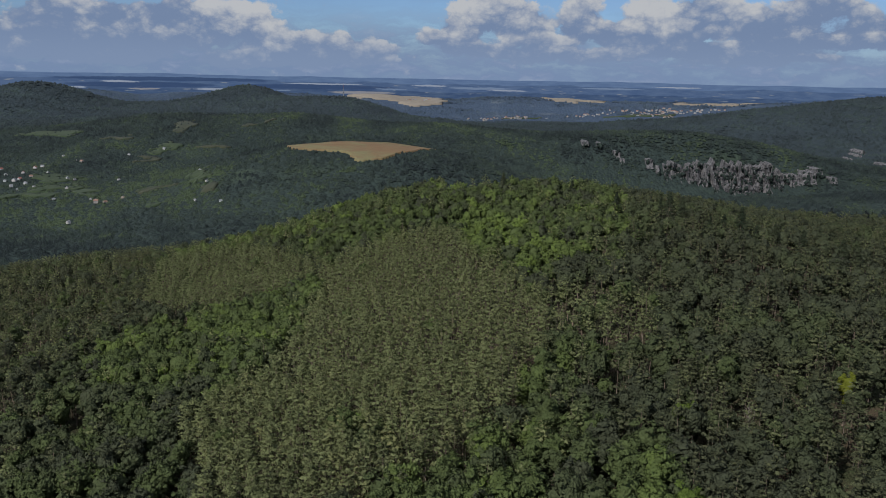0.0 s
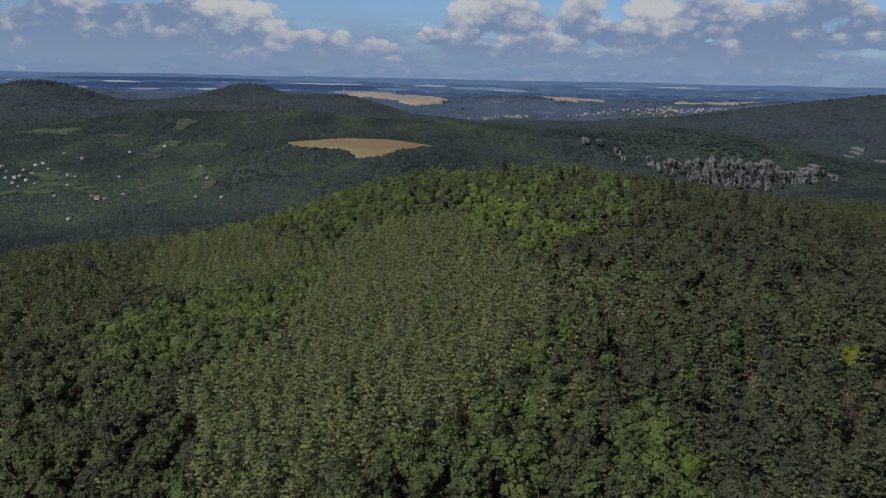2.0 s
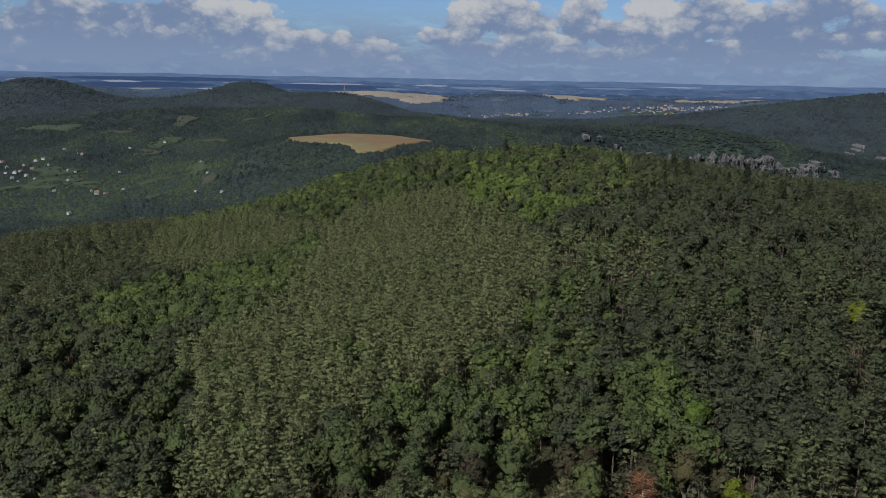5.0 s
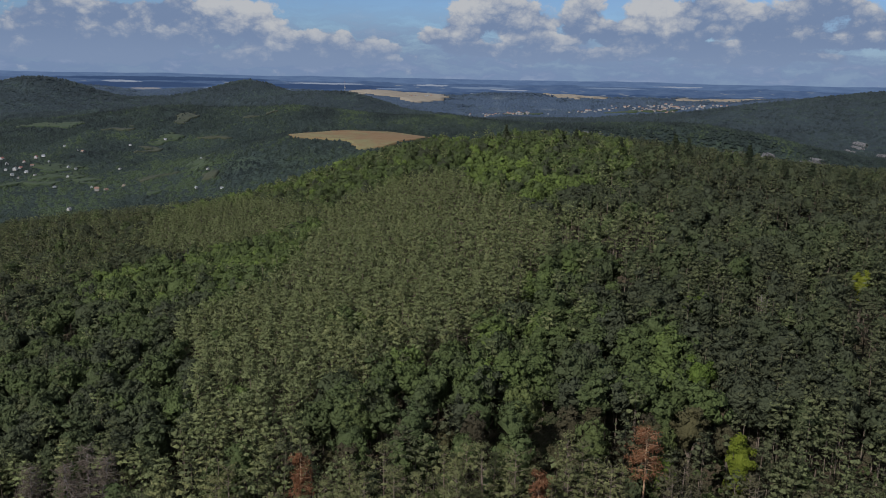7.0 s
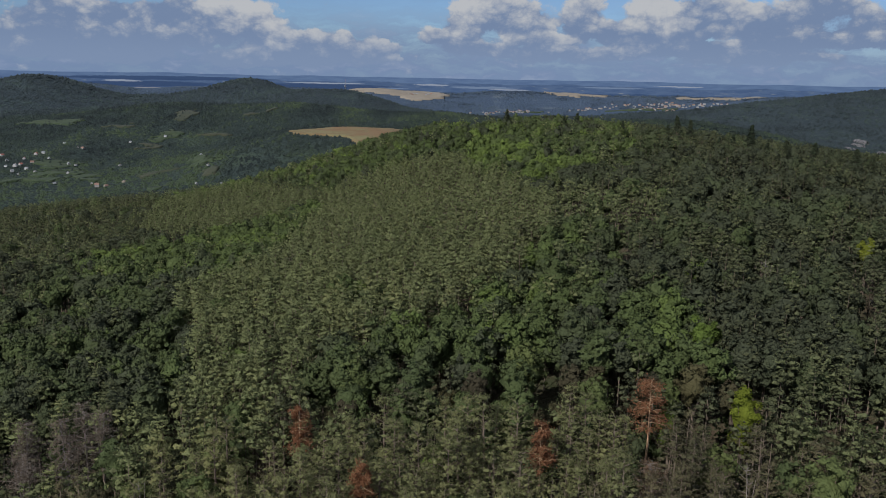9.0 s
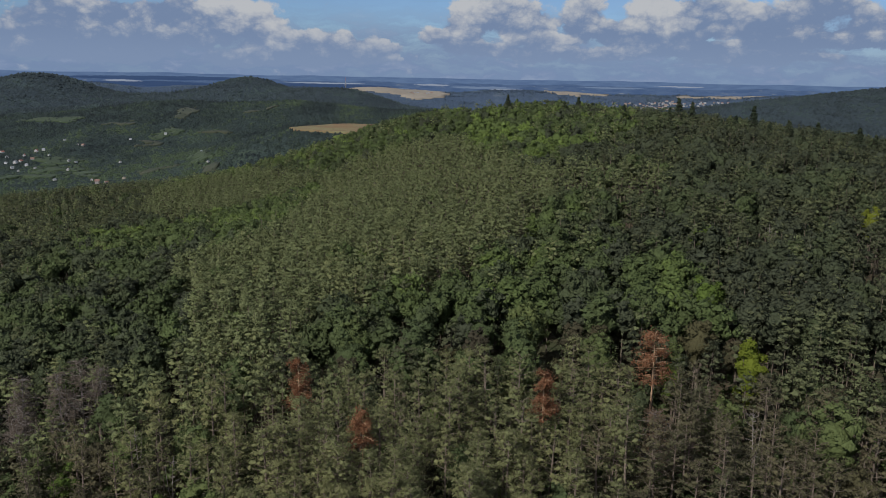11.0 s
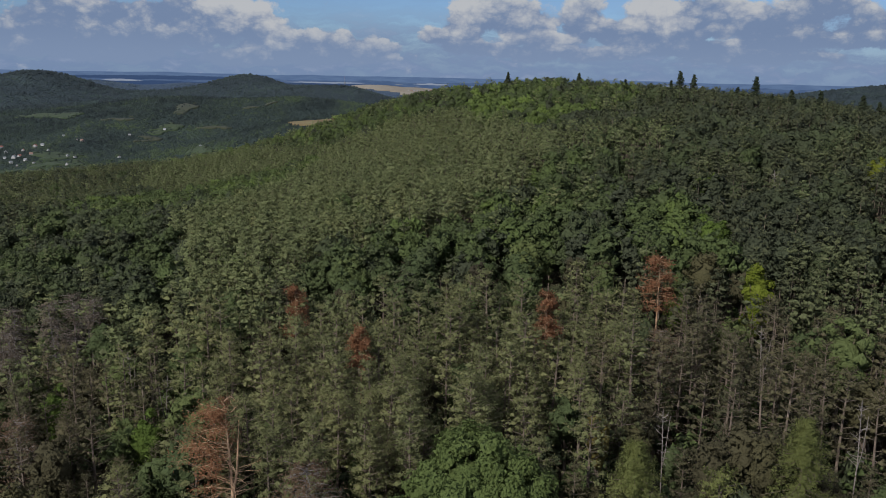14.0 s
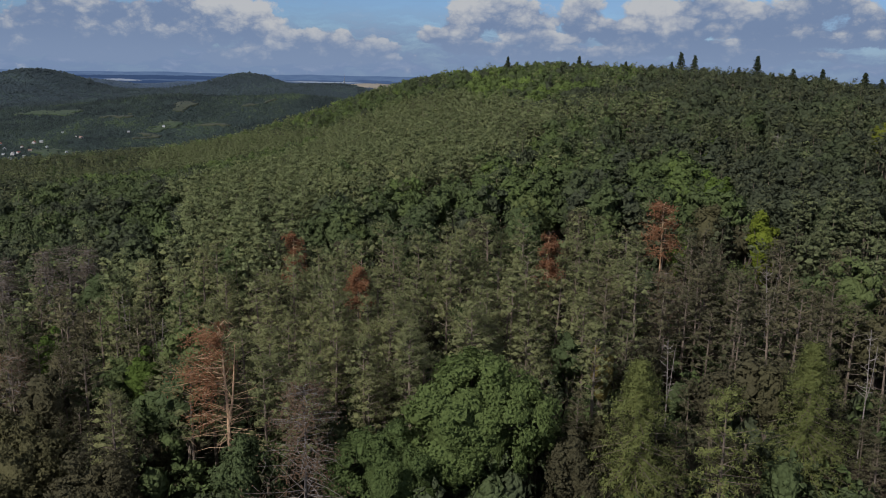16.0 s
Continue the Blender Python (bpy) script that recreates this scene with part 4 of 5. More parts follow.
def growth(x, y):
    """Kind (0 pine, 1 broadleaf) and tone (0 dark to 1 light) at places on the hill."""
    rng = np.random.default_rng(11)
    ex, ey = ragged(x, y, 7.0, 16.0, 41)
    broad_patch = fbm(x / 17, y / 17, 51)
    u = rng.random(len(x))
    kind = np.where(u < 0.18, 0, 1)
    tone = np.clip(0.40 + 1.6 * (broad_patch - 0.5) + rng.normal(size=len(x)) * 0.15, 0, 0.72)
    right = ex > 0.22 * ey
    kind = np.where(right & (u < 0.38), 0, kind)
    # edge darkening of the view put into the tone on both flanks
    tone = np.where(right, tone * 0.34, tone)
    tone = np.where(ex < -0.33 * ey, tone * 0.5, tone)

    def region(outline, k, share, mean, spread):
        nonlocal kind, tone
        hit = inside(ex, ey, outline)
        kind = np.where(hit, np.where(u < share, k, 1 - k), kind)
        tone = np.where(hit, np.clip(mean + spread * rng.normal(size=len(x)), 0, 1), tone)

    region(PINE_WOOD, 0, 0.985, 0.50, 0.13)
    region(OLIVE_PATCH, 0, 0.75, 0.62, 0.15)
    region(PINE_WEST, 0, 0.9, 0.40, 0.1)
    region(PINE_EAST, 0, 0.9, 0.36, 0.15)
    region(PINE_FAR_EAST, 0, 0.62, 0.12, 0.12)
    region(BROWN_WEST, 0, 0.62, 0.16, 0.16)
    region(BRIGHT_WEST, 1, 0.97, 0.55, 0.17)
    region(DARK_WEST, 1, 0.95, 0.22, 0.14)
    region(CREST, 1, 0.9, 0.42, 0.2)
    region(CREST_BRIGHT, 1, 0.97, 0.74, 0.16)
    region(LOW_BROAD, 1, 0.97, 0.28, 0.18)
    for outline in LIGHT_PATCHES:
        region(outline, 1, 0.97, 0.55, 0.15)
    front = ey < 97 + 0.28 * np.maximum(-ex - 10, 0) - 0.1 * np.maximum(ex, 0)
    # near corners: more dark broadleaf, and tone lowered for edge darkening
    dim_corners = ((ex > 13) & (ey < 74)) | ((ex < -18) & (ey < 74))
    kind = np.where(front, np.where(u < np.where(dim_corners, 0.40, np.where(ex > 30, 0.6, 0.85)), 0, 1), kind)
    tone = np.where(front, np.clip(np.where(kind == 0, np.where(ex > 30, 0.25, 0.5), np.where(dim_corners, np.where(ex < 0, 0.3, 0.08), 0.22)) + 0.2 * rng.normal(size=len(x)), 0, 1), tone)
    low = y < 57
    kind = np.where(low, 1, kind)
    tone = np.where(low, np.clip(0.3 + 0.2 * rng.normal(size=len(x)), 0, 1), tone)
    west = (ex < -24) & (ey < 106) & (ey > 30)
    kind = np.where(west, np.where(u < 0.55, 0, 1), kind)
    return kind, tone


def places():
    """Uneven rows of stems over the hill, nearest first."""
    rng = np.random.default_rng(3)
    gap = 2.75
    gx, gy = np.meshgrid(np.arange(-300, 330, gap), np.arange(-70, 470, gap * 0.87))
    gx = gx + (np.arange(gx.shape[0]) % 2)[:, None] * gap / 2
    x = (gx + rng.uniform(-0.42, 0.42, gx.shape) * gap).ravel()
    y = (gy + rng.uniform(-0.42, 0.42, gx.shape) * gap).ravel()
    ok = (np.abs(x) < 0.555 * np.maximum(y, 0) + 14) & (y > 34)
    ok &= y < np.where(x < 0, 415, 372)
    x, y = x[ok], y[ok]
    kind, tone = growth(x, y)
    dense = inside(x, y, PINE_WOOD) | inside(x, y, PINE_WEST)
    thin = rng.random(len(x)) < np.where(kind == 0, np.where(dense, 1.0, np.where(y < 130, 0.86, 0.66)), np.where(y < 150, 0.54, 0.46))
    ox, oy = np.array([s[0] for s in CLEAR]), np.array([s[1] for s in CLEAR])
    gapped = np.array([s[2] for s in CLEAR])
    free = (np.hypot(x[:, None] - ox, y[:, None] - oy) > gapped).all(1)
    keep = thin & free
    order = np.argsort(np.hypot(x[keep], y[keep]))
    return x[keep][order], y[keep][order], kind[keep][order], tone[keep][order], rng


# ---- trees that stand out one by one ----
RUST_LABEL = "dead pine with rust-red needles among green trees"
SINGLES = [
    ("dead_pine", -16.6, 62.3, 16.0, "fork"), ("dead_pine", -17.2, 95, 14.4, "rust"), ("dead_pine", -8.2, 82.5, 13.6, "rust_small"), ("dead_pine", 11.3, 87.8, 14.3, "rust"),
    ("dead_pine", 25.2, 94.5, 15.2, "rust_open"), ("dead_pine", -9.6, 57.0, 13.2, "brown"), ("dead_tree", -47, 97, 15, "ashen"), ("dead_tree", -50, 92, 13.5, "ashen"), ("dead_tree", -43.5, 100, 14, "ashen"), ("dead_tree", -53.5, 100, 14, "ashen"), ("dead_tree", -48, 105, 13.5, "ashen"), ("dead_tree", -39, 72, 11.5, "brown"),
    ("dead_tree", 33, 82.3, 12.5, "grey"), ("dead_tree", -33.8, 86.8, 11.8, "grey"), ("dead_tree", -28.5, 82, 10.5, "grey"), ("dead_tree", 36, 67.2, 12.6, "grey"), ("dead_tree", 55.5, 140, 13, "grey"),
    ("dead_tree", 19.5, 68, 11.5, "grey"), ("dead_tree", 23, 85, 10.8, "brown"),
    ("oak_tree", 2.8, 61.0, 13.8, "oak"), ("oak_tree", -3.6, 57.6, 9.8, "oak"), ("oak_tree", -31.5, 58.5, 11.5, "oak_dark"), ("oak_tree", -24.5, 55, 10.0, "oak_dark"), ("oak_tree", 10.3, 58, 8.6, "oak_dark"), ("oak_tree", -14.5, 57.5, 9.4, "oak_small"),
    ("larch_tree", 14.6, 57.5, 13.8, "larch"), ("larch_tree", 29.0, 62, 13.2, "larch"), ("larch_tree", 20.3, 56, 12.6, "larch_thin"),
    ("yellow_tree", 37.0, 95.6, 14.4, "yellow"), ("yellow_tree", 38.6, 118.5, 13.0, "yellow_soft"), ("yellow_tree", -39.9, 81.6, 11.0, "yellow_soft"), ("yellow_tree", -27.6, 73.9, 10.6, "yellow_soft"),
    ("yellow_tree", 14.0, 68.6, 11.2, "amber"), ("yellow_tree", 79.9, 155, 12.0, "yellow"), ("yellow_tree", 45.4, 144.5, 12.2, "yellow_soft"), ("yellow_tree", -0.5, 93.5, 9.6, "yellow_soft"), ("yellow_tree", 28.5, 97.5, 10.4, "yellow_soft"),
]
CLEAR = [(x, y, {"oak": 5.6, "oak_dark": 3.6, "larch": 3.2, "fork": 2.8, "brown": 3.0, "yellow": 2.6, "rust": 2.1, "ashen": 3.2, "rust_small": 1.9, "rust_open": 2.4, "yellow_soft": 2.2}.get(style, 1.9)) for _, x, y, _, style in SINGLES]
CLEAR += [(x * 0.972, y * 0.972, 2.1) for _, x, y, _, style in SINGLES if style.startswith("rust")]
CLEAR += [(-17.0, 58, 3.4), (-9.5, 53, 3.4), (2.8, 56, 4.0), (14.6, 53, 3.0), (29, 57.5, 3.0), (22, 52, 3.0)]
# Spruces along the crest: x, y, height.
CREST_SPRUCES = [(25.5, 357.8, 15.2), (44.0, 341.8, 12.7), (51.6, 333.4, 14.8), (65.9, 316.6, 12.2), (78.4, 299.7, 15.4), (80.7, 296.9, 16.4), (84.5, 291.3, 15.3), (91.5, 281.0, 13.5),
                 (94.7, 277.2, 13.1), (98.1, 271.6, 16.3), (101.7, 266.9, 14.2), (105.7, 261.3, 14.0), (111.6, 253.8, 14.3), (116.2, 247.3, 13.7), (119.1, 243.5, 15.0), (122.3, 239.8, 13.6)]
CLEAR += [(x, y, 3.6) for x, y, _ in CREST_SPRUCES]
SINGLE_KINDS = {
    "fork": (lambda h: snag(71, h, 4.3, 92, True, 0.20, 80, 0.12, 0.36, -1, 0.66), RUST, ORANGE_BARK, "forked dead pine with rust-red needles on one side", "rust-red dry needles"),
    "rust": (lambda h: snag(72, h, 2.7, 60, False, 0.16, 40, 0.16, 0.58), RUST, ORANGE_BARK, RUST_LABEL, "rust-red dry needles"),
    "rust_small": (lambda h: snag(73, h, 2.6, 50, False, 0.14, 44, 0.15, 0.70), RUST, ORANGE_BARK, RUST_LABEL, "rust-red dry needles"),
    "rust_open": (lambda h: snag(74, h, 4.0, 56, False, 0.18, 34, 0.17, 0.58), RUST, ORANGE_BARK, RUST_LABEL, "rust-red dry needles"),
    "brown": (lambda h: snag(75, h, 4.8, 130, False, 0.14, 30, 0.12, 0.18), BROWN, GREY_WOOD, "dead pine with bare grey-brown twigs", "dry brown twigs"),
    "ashen": (lambda h: snag(77, h, 4.6, 100, True, 0.16, 16, 0.17, 0.4), ASHEN, GREY_WOOD, "bare ashen-grey dead tree with many twigs", "bare grey twigs"),
    "grey": (lambda h: snag(76, h, 1.5, 26, True, 0.075, 0, 0.2, 0.5), None, GREY_WOOD, "bare pale dead tree among pines", ""),
    "oak": (lambda h: broadleaf(81, h, 6.4, 14000, 0.17, 120, True, 0.9, 0.17), OAK, BARK, "broad green deciduous tree with a dense crown", ""),
    "oak_small": (lambda h: broadleaf(82, h, 2.6, 3000, 0.16, 40, True, 0.85, 0.25), BROAD_MID, BARK, "small green deciduous tree below taller pines", ""),
    "oak_dark": (lambda h: broadleaf(83, h, 4.2, 7000, 0.17, 80, True, 0.85, 0.19), BROAD_DARK, BARK, "dark green deciduous tree with a dense round crown", ""),
    "larch": (lambda h: conifer(84, h, 4.4, 0.10, 140, 8, 32, 0.125, 1.1, "larch", 0), LARCH, BARK, "yellow-green larch with drooping branches", ""),
    "larch_thin": (lambda h: conifer(85, h, 2.7, 0.25, 60, 6, 12, 0.16, 0.5, "pine", 8), LARCH, BARK, "thin yellowish pine with open branches", ""),
    "yellow": (lambda h: broadleaf(86, h, 2.2, 1900, 0.16, 26), BROAD_YELLOW, BARK, "young tree with bright yellow-green leaves", ""),
    "yellow_soft": (lambda h: broadleaf(87, h, 2.5, 2200, 0.17, 30), leaf_material("light green leaves", (0.076, 0.112, 0.026), (0.090, 0.126, 0.028), (0.102, 0.138, 0.030)), BARK, "light green deciduous tree among darker trees", ""),
    "amber": (lambda h: broadleaf(88, h, 1.5, 900, 0.15, 16), leaf_material("amber leaves", (0.125, 0.105, 0.036), (0.14, 0.115, 0.038), (0.15, 0.12, 0.04)), BARK, "small tree turning amber-yellow", ""),
}
prototypes = {}
for name, x, y, h, style in SINGLES:
    shape, leaf, bark, label, crown_label = SINGLE_KINDS[style]
    at = pose(x, y, float(land(x, y)) - 0.2, 0, 0, (x * 37 + y * 11) % 360 if style not in ("fork", "larch") else 0)
    if style not in prototypes:
        prototypes[style] = (tree(name, shape(h), leaf, bark, label, "", crown_label), h)
        prototypes[style][0].matrix_basis = at
    else:
        copy_thing(prototypes[style][0], at @ Matrix.Scale(h / prototypes[style][1], 4))

# the spruces
spruce_shape = [conifer(91 + k, 13, w, 0.2, 120, 6, 6, 0.24, 0.2, "spruce", 4) for k, w in enumerate((3.3, 2.8, 3.7))]
spruces = [tree("spruce_tree", s, SPRUCE, BARK, "dark pointed spruce on the crest of the hill", "spruces along the crest") for s in spruce_shape]
for k, (x, y, h) in enumerate(CREST_SPRUCES):
    at = pose(x, y, float(land(x, y)) - 0.2, 0, 0, k * 71) @ Matrix.Scale((h - 0.8) / 13, 4)
    if k < 3:
        spruces[k].matrix_basis = at
    else:
        copy_thing(spruces[k % 3], at)

# ---- the near wood, tree by tree ----
X, Y, KIND, TONE, RNG = places()
NEAR = 300
NEAREST = 110


def near_set(fine):
    pine = (54, 4, 10, 0.135) if fine else (40, 3, 8, 0.17)
    leafy = (1600, 0.125, 76, True, 0.62, 0.21) if fine else (650, 0.17, 56, True, 0.62, 0.23)
    ps = [tree("pine_tree", conifer(100 + k, 12.5, 1.75 + 0.15 * k, 0.40, *pine, 0.1, "pine", 9 if fine else 4, pads=False), PINE, BARK,
               "slender pine with olive-green needles and a bare lower trunk", "pines of the near slope") for k in range(5)]
    ds = [tree("broadleaf_tree", broadleaf(120 + k, 11, 2.4 + 0.25 * k, *leafy), BROAD_DARK, BARK,
               "dark green deciduous tree with a round crown", "deciduous trees of the near slope") for k in range(3)]
    gs = [tree("broadleaf_tree", broadleaf(130 + k, 11, 2.4 + 0.25 * k, *leafy), BROAD_MID, BARK,
               "fresh green deciduous tree with a lobed crown", "deciduous trees of the near slope") for k in range(3)]
    qs = [tree("pine_tree", conifer(140 + k, 12.5, 1.8 + 0.2 * k, 0.28, *pine, 0.1, "pine", 9 if fine else 4, pads=False), PINE_BROWN_SHADED, BARK,
               "dull brownish pine with sparse needles, darkened for the flanks", "pines of the near slope") for k in range(3)]
    return ps, ds, gs, qs


NEAR_SETS = near_set(True), near_set(False)
count = {0: 0, 1: 0}
used_first = set()
rest = []
for k in range(len(X)):
    kd = int(KIND[k])
    if count[kd] >= NEAR:
        rest.append(k)
        continue
    count[kd] += 1
    pines, darks, greens, browns = NEAR_SETS[0 if count[kd] <= NEAREST else 1]
    side = X[k] / Y[k]
    # more of the darkened brown pines towards either side of the view
    dull = RNG.random() < (step(0.16, 0.32, side) if side > 0 else step(0.33, 0.5, -side))
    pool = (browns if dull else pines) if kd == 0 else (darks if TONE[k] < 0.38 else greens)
    ob = pool[k % len(pool)]
    size = RNG.uniform(0.86, 1.12) * (1.0 if kd == 0 else RNG.uniform(0.85, 1.12)) * (0.62 if Y[k] < 57 else 1.0)
    at = pose(X[k], Y[k], float(land(X[k], Y[k])) - 0.2, RNG.normal() * 1.5, RNG.normal() * 1.5, RNG.uniform(0, 360)) @ Matrix.Scale(size, 4)
    if ob.name not in used_first:
        used_first.add(ob.name)
        ob.matrix_basis = at
    else:
        copy_thing(ob, at)


# ---- the rest of the hill's wood: too many to count ----
def stand(name, shapes, ids, heights, mat, label):
    """Many trees as one mesh: crowns and stems."""
    z = land(X[ids], Y[ids])
    vs, ts, tones, slots, k = [], [], [], [], 0
    turn, pick = RNG.uniform(0, 6.283, len(ids)), RNG.integers(0, len(shapes), len(ids))
    size = (RNG.uniform(0.93, 1.07, len(ids)) if name == "pine_forest" else RNG.uniform(0.80, 1.2, len(ids))) * heights
    for n, i in enumerate(ids):
        (cv, ct), (wv, wt) = shapes[pick[n]]
        c, s = math.cos(turn[n]), math.sin(turn[n])
        m = np.array([(c, s, 0), (-s, c, 0), (0, 0, 1)]) * size[n]
        for v, t, slot in ((cv, ct, 0), (wv, wt, 1)):
            full = np.zeros((len(v), 6))
            full[:, :3] = v[:, :3] @ m + (X[i], Y[i], z[n] - 0.2)
            full[:, 3:] = (v[:, 3:] if v.shape[1] == 6 else (v - v.mean(0)) * (1, 1, 0) + (0, 0, 0.01)) @ (m / size[n])
            vs.append(full)
            ts.append(t + k)
            slots.append(np.full(len(t), slot))
            tones.append(np.full(len(v), TONE[i]))
            k += len(v)
    verts = np.concatenate(vs)
    verts[:, 3:] /= np.linalg.norm(verts[:, 3:], axis=1)[:, None] + 1e-9
    me = mesh_of(name, verts, np.concatenate(ts), [mat, BARK], np.concatenate(tones), slot=np.concatenate(slots))
    return tagged(new(name, me), label, "forest", kind="stuff")


rest = np.array(rest)
dist = np.hypot(X[rest], Y[rest])
for near, far, tag in ((0, 185, "middle"), (185, 900, "upper")):
    band = rest[(dist >= near) & (dist < far)]
    pine_ids, broad_ids = band[KIND[band] == 0], band[KIND[band] == 1]
    if tag == "middle":
        ps = [conifer(200 + k, 12.3, 1.65 + 0.1 * k, 0.5, 24, 2, 4, 0.25, 0.1, "pine", 0, False, pads=False) for k in range(5)]
        bs = [broadleaf(210 + k, 11, 2.5 + 0.2 * k, 240, 0.22, 34, False, 0.62, 0.25) for k in range(5)]
    else:
        ps = [conifer(220 + k, 12.3, 1.6 + 0.1 * k, 0.56, 14, 2, 2, 0.30, 0.1, "pine", 0, False, pads=False) for k in range(5)]
        bs = [broadleaf(230 + k, 11, 2.5 + 0.2 * k, 60, 0.34, 15, False, 0.62, 0.31) for k in range(5)]
    if len(pine_ids):
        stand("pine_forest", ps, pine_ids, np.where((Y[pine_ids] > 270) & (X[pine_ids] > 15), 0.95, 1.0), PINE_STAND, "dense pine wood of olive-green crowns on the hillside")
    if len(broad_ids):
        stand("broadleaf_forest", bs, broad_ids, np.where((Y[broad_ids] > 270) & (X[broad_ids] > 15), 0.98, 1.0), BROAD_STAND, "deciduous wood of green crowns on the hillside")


# the same wood goes on beside and behind the viewpoint
rng = np.random.default_rng(17)
RX, RY = rng.uniform(-75, 75, 420), rng.uniform(-70, 46, 420)
away = (np.abs(RX) > 0.60 * np.maximum(RY, 0) + 19) | (RY < 30)
RX, RY = RX[away], RY[away]
more = np.arange(len(X), len(X) + len(RX))
X, Y = np.concatenate([X, RX]), np.concatenate([Y, RY])
TONE = np.concatenate([TONE, rng.uniform(0.15, 0.6, len(RX))])
stand("pine_forest", ps, more[::2], 0.95, PINE_STAND, "pine wood round the lower slope")
stand("broadleaf_forest", bs, more[1::2], 0.95, BROAD_STAND, "deciduous wood round the lower slope")


# ---- undergrowth below the near trees ----
def undergrowth():
    rng = np.random.default_rng(21)
    n = 850
    y = 40 + 66 * rng.random(n) ** 1.1
    x = (rng.random(n) * 2 - 1) * (0.6 * y + 12)
    z = land(x, y)
    shapes = [broadleaf(300 + k, 3.2 + 0.7 * k, 1.4, 60, 0.2, 14, False, 0.8, 0.26)[0] for k in range(4)]
    vs, ts, tones, k = [], [], [], 0
    for i in range(n):
        v, t = shapes[i % 4]
        s = rng.uniform(0.7, 1.5)
        q = rng.uniform(0, 6.28)
        m = np.array([(math.cos(q), math.sin(q), 0), (-math.sin(q), math.cos(q), 0), (0, 0, 1)]) * s
        vs.append(np.concatenate([v[:, :3] @ m + (x[i], y[i], z[i] - 0.4), v[:, 3:] @ (m / s)], 1))
        ts.append(t + k)
        tones.append(np.full(len(v), rng.uniform(0.1, 0.55)))
        k += len(v)
    return mesh_of("undergrowth", np.concatenate(vs), np.concatenate(ts), BROAD_STAND, np.concatenate(tones))


tagged(new("undergrowth", undergrowth()), "green shrubs and saplings below the trees", "shrubs", kind="stuff")


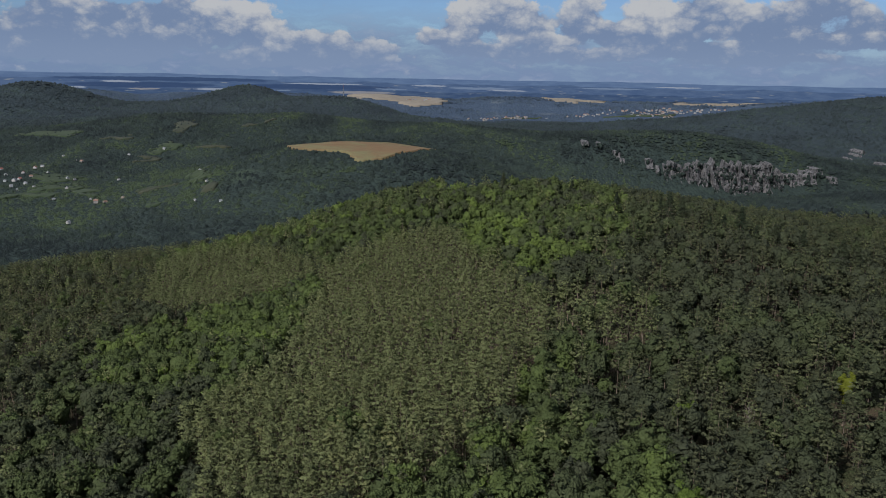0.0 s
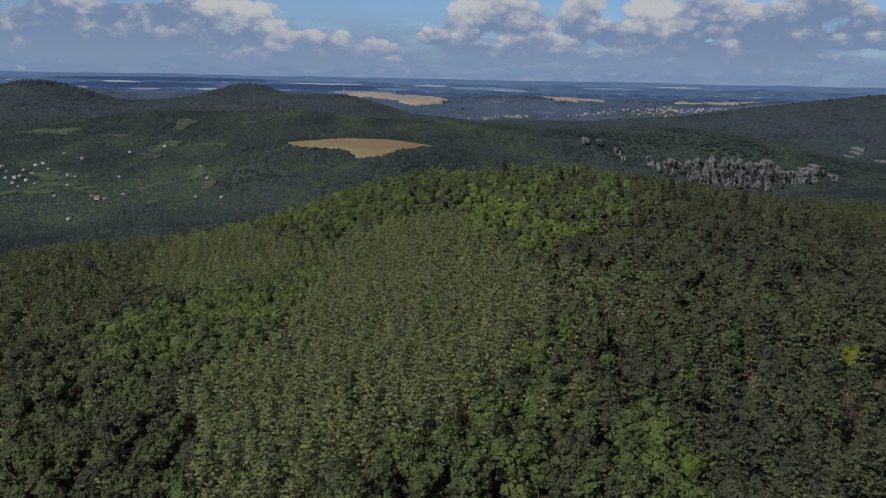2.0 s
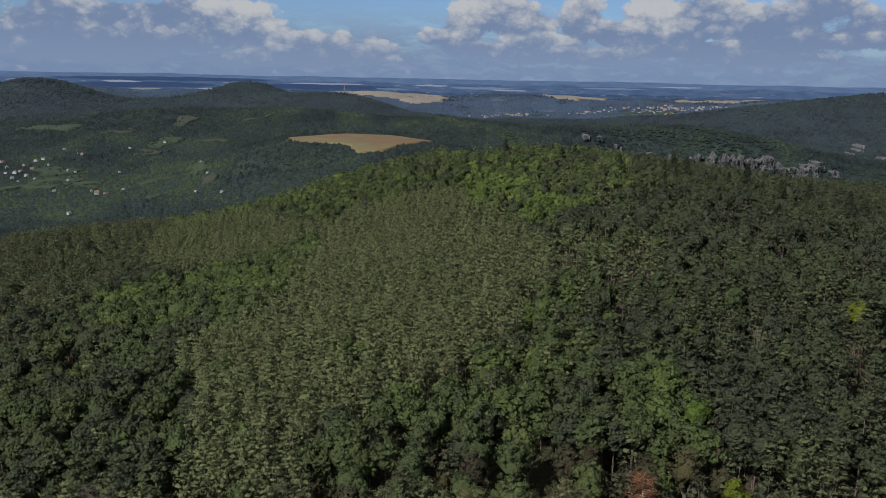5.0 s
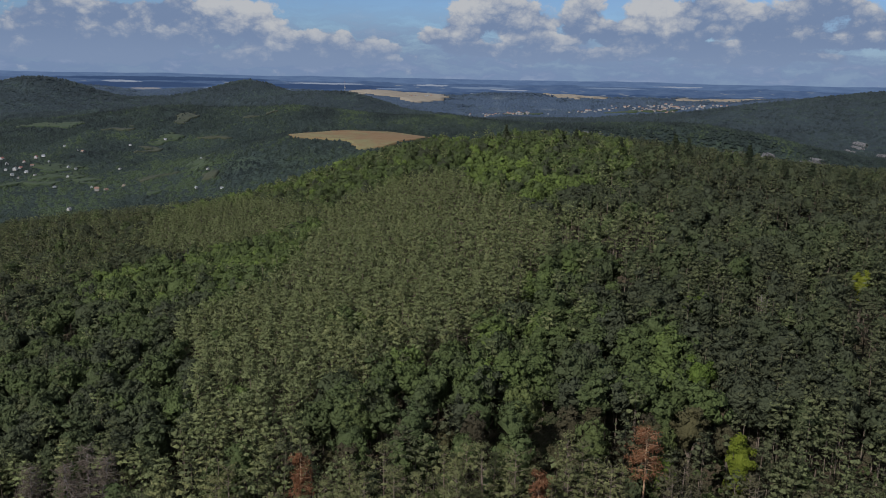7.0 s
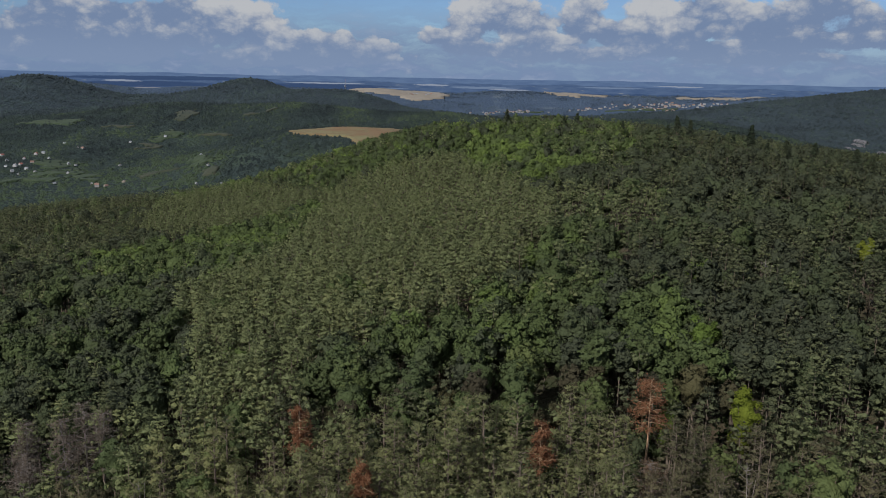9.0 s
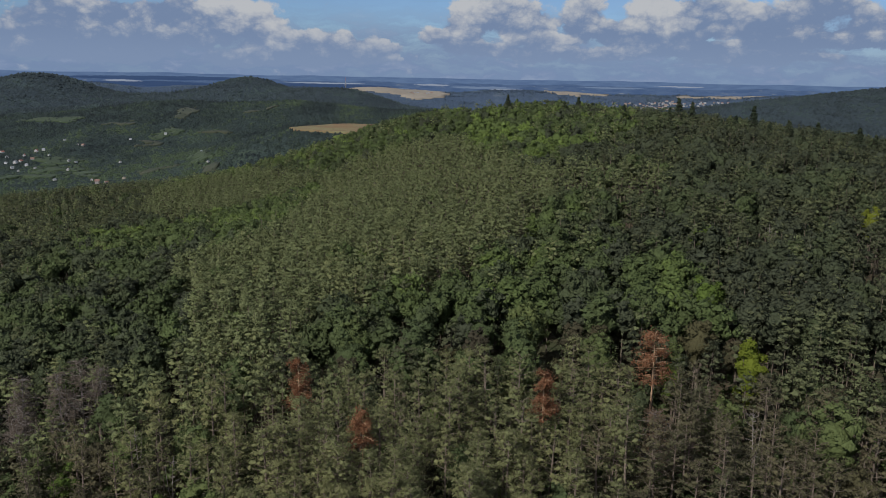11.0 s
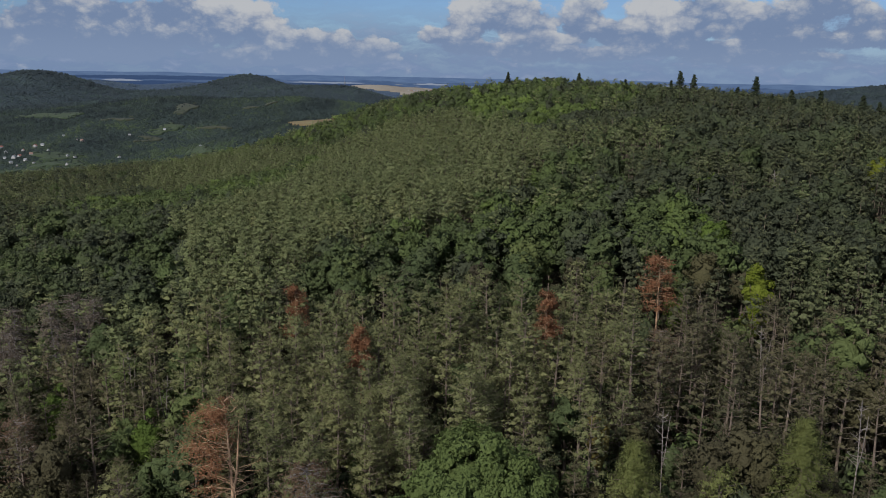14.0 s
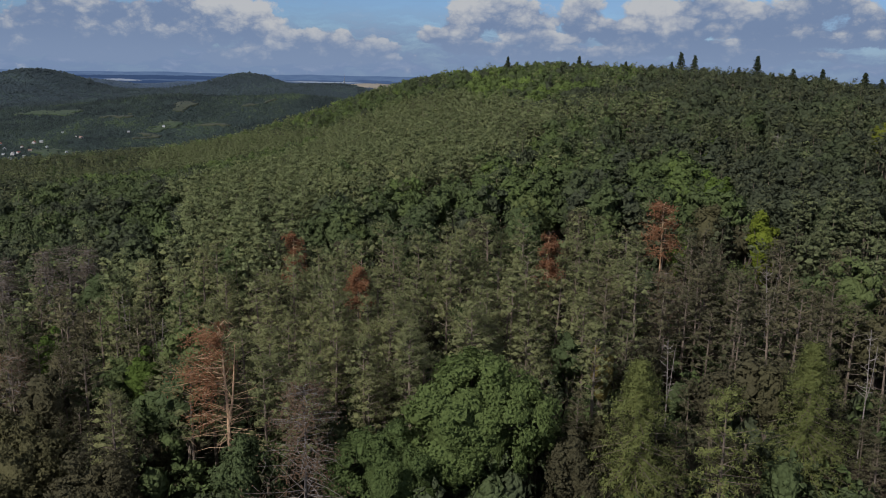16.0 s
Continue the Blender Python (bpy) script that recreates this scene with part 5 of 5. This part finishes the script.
# ---- far woods ----
def far_wood(name, seed, count, r0, r1, spread, low, high, mat, tone_mean, label, groves=0.0):
    rng = np.random.default_rng(seed)
    r = np.sqrt(rng.uniform(r0 ** 2, r1 ** 2, count))
    a = rng.uniform(-spread, spread, count)
    x, y = r * np.sin(a), r * np.cos(a)
    free = np.ones(count, bool)
    for k, outline in enumerate(OPEN_LAND):
        px, py = ragged(x, y, 30, 45, 31)
        free &= ~inside(px, py, outline) | (rng.random(count) < (0.01 if k < 4 else 0.6))
    free &= ~((x > 530) & (x < 870) & (y > 1915) & (y < 2025) & (rng.random(count) < 0.75))
    free &= fbm(x / 260, y / 150, 71) > groves
    village = (x < -380) & (y > 1300) & (y < 1850)
    x, y = x[free], y[free]
    village = village[free]
    n = len(x)
    size = low + (high - low) * rng.random(n) ** 1.5
    z = land(x, y) + 0.55 * thicket(x, y)
    patches = fbm(x / 85, y / 110, 61)
    tone = np.clip(tone_mean + 1.9 * (patches - 0.5) + 0.16 * rng.normal(size=n) + np.where(village, 0.22, 0), 0, 1)
    shapes = []
    for k in range(6):
        ring, ph, top = 6, rng.uniform(0, 1), 1.3 if k % 3 == 0 else 0.8
        v = [(w * math.cos(6.283 * (j + ph) / ring), w * math.sin(6.283 * (j + ph) / ring), rng.uniform(-0.35, 0.1)) for j, w in enumerate(rng.uniform(0.8, 1.35, ring))]
        v.append((rng.uniform(-0.3, 0.3), rng.uniform(-0.3, 0.3), top))
        shapes.append((np.array(v), np.array([(j, (j + 1) % ring, ring) for j in range(ring)])))
    pick, turn = rng.integers(0, 6, n), rng.uniform(0, 6.28, n)
    vs, ts, tones, k = [], [], [], 0
    for kind in range(6):
        ids = np.nonzero(pick == kind)[0]
        v, t = shapes[kind]
        c, s = np.cos(turn[ids]) * size[ids], np.sin(turn[ids]) * size[ids]
        px = v[None, :, 0] * c[:, None] - v[None, :, 1] * s[:, None] + x[ids][:, None]
        py = v[None, :, 0] * s[:, None] + v[None, :, 1] * c[:, None] + y[ids][:, None]
        pz = v[None, :, 2] * size[ids][:, None] + z[ids][:, None]
        up = np.stack([px - x[ids][:, None], py - y[ids][:, None], np.repeat(size[ids][:, None] * 2.6, len(v), 1)], -1)
        up /= np.linalg.norm(up, axis=-1)[..., None]
        vs.append(np.concatenate([np.stack([px, py, pz], -1), up], -1).reshape(-1, 6))
        ts.append((t[None] + (np.arange(len(ids)) * len(v))[:, None, None]).reshape(-1, 3) + k)
        tones.append(np.repeat(tone[ids], len(v)))
        k += len(ids) * len(v)
    me = mesh_of(name, np.concatenate(vs), np.concatenate(ts), mat, np.concatenate(tones))
    return tagged(new(name, me), label, "forest", kind="stuff")


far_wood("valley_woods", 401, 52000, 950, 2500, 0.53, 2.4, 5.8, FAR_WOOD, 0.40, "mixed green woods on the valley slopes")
far_wood("distant_woods", 402, 20000, 2500, 4150, 0.53, 4.5, 8, HAZE_WOOD, 0.45, "dark distant woods on far hills")
far_wood("plain_woods", 405, 12000, 4150, 4900, 0.53, 4.0, 8.0, HAZE_PLAIN_WOOD, 0.5, "woods between fields on the far plain", 0.44)
far_wood("hollow_woods", 403, 2500, 450, 850, 0.7, 4.0, 6.5, FAR_WOOD, 0.35, "green woods in the hollow behind the hill")


# ---- shrubs on the ledges of the cliffs ----
def cliff_shrubs():
    rng = np.random.default_rng(31)
    at = np.concatenate(CLIFF_SHRUBS)
    pieces = []
    for p in at:
        s = rng.uniform(1.6, 4.2)
        v, t = blob(rng, (0, 0, 0), np.array((s, s, s * rng.uniform(0.8, 1.5))), 6, 4, 0.2)
        v[:, :3] += p
        pieces.append((v, t))
    v, t = joined(pieces)
    return mesh_of("cliff_shrubs", v, t, FAR_WOOD, rng.uniform(0.1, 0.6, len(v)))


tagged(new("cliff_shrubs", cliff_shrubs()), "dark green shrubs on the ledges of the cliffs", "shrubs", kind="stuff")
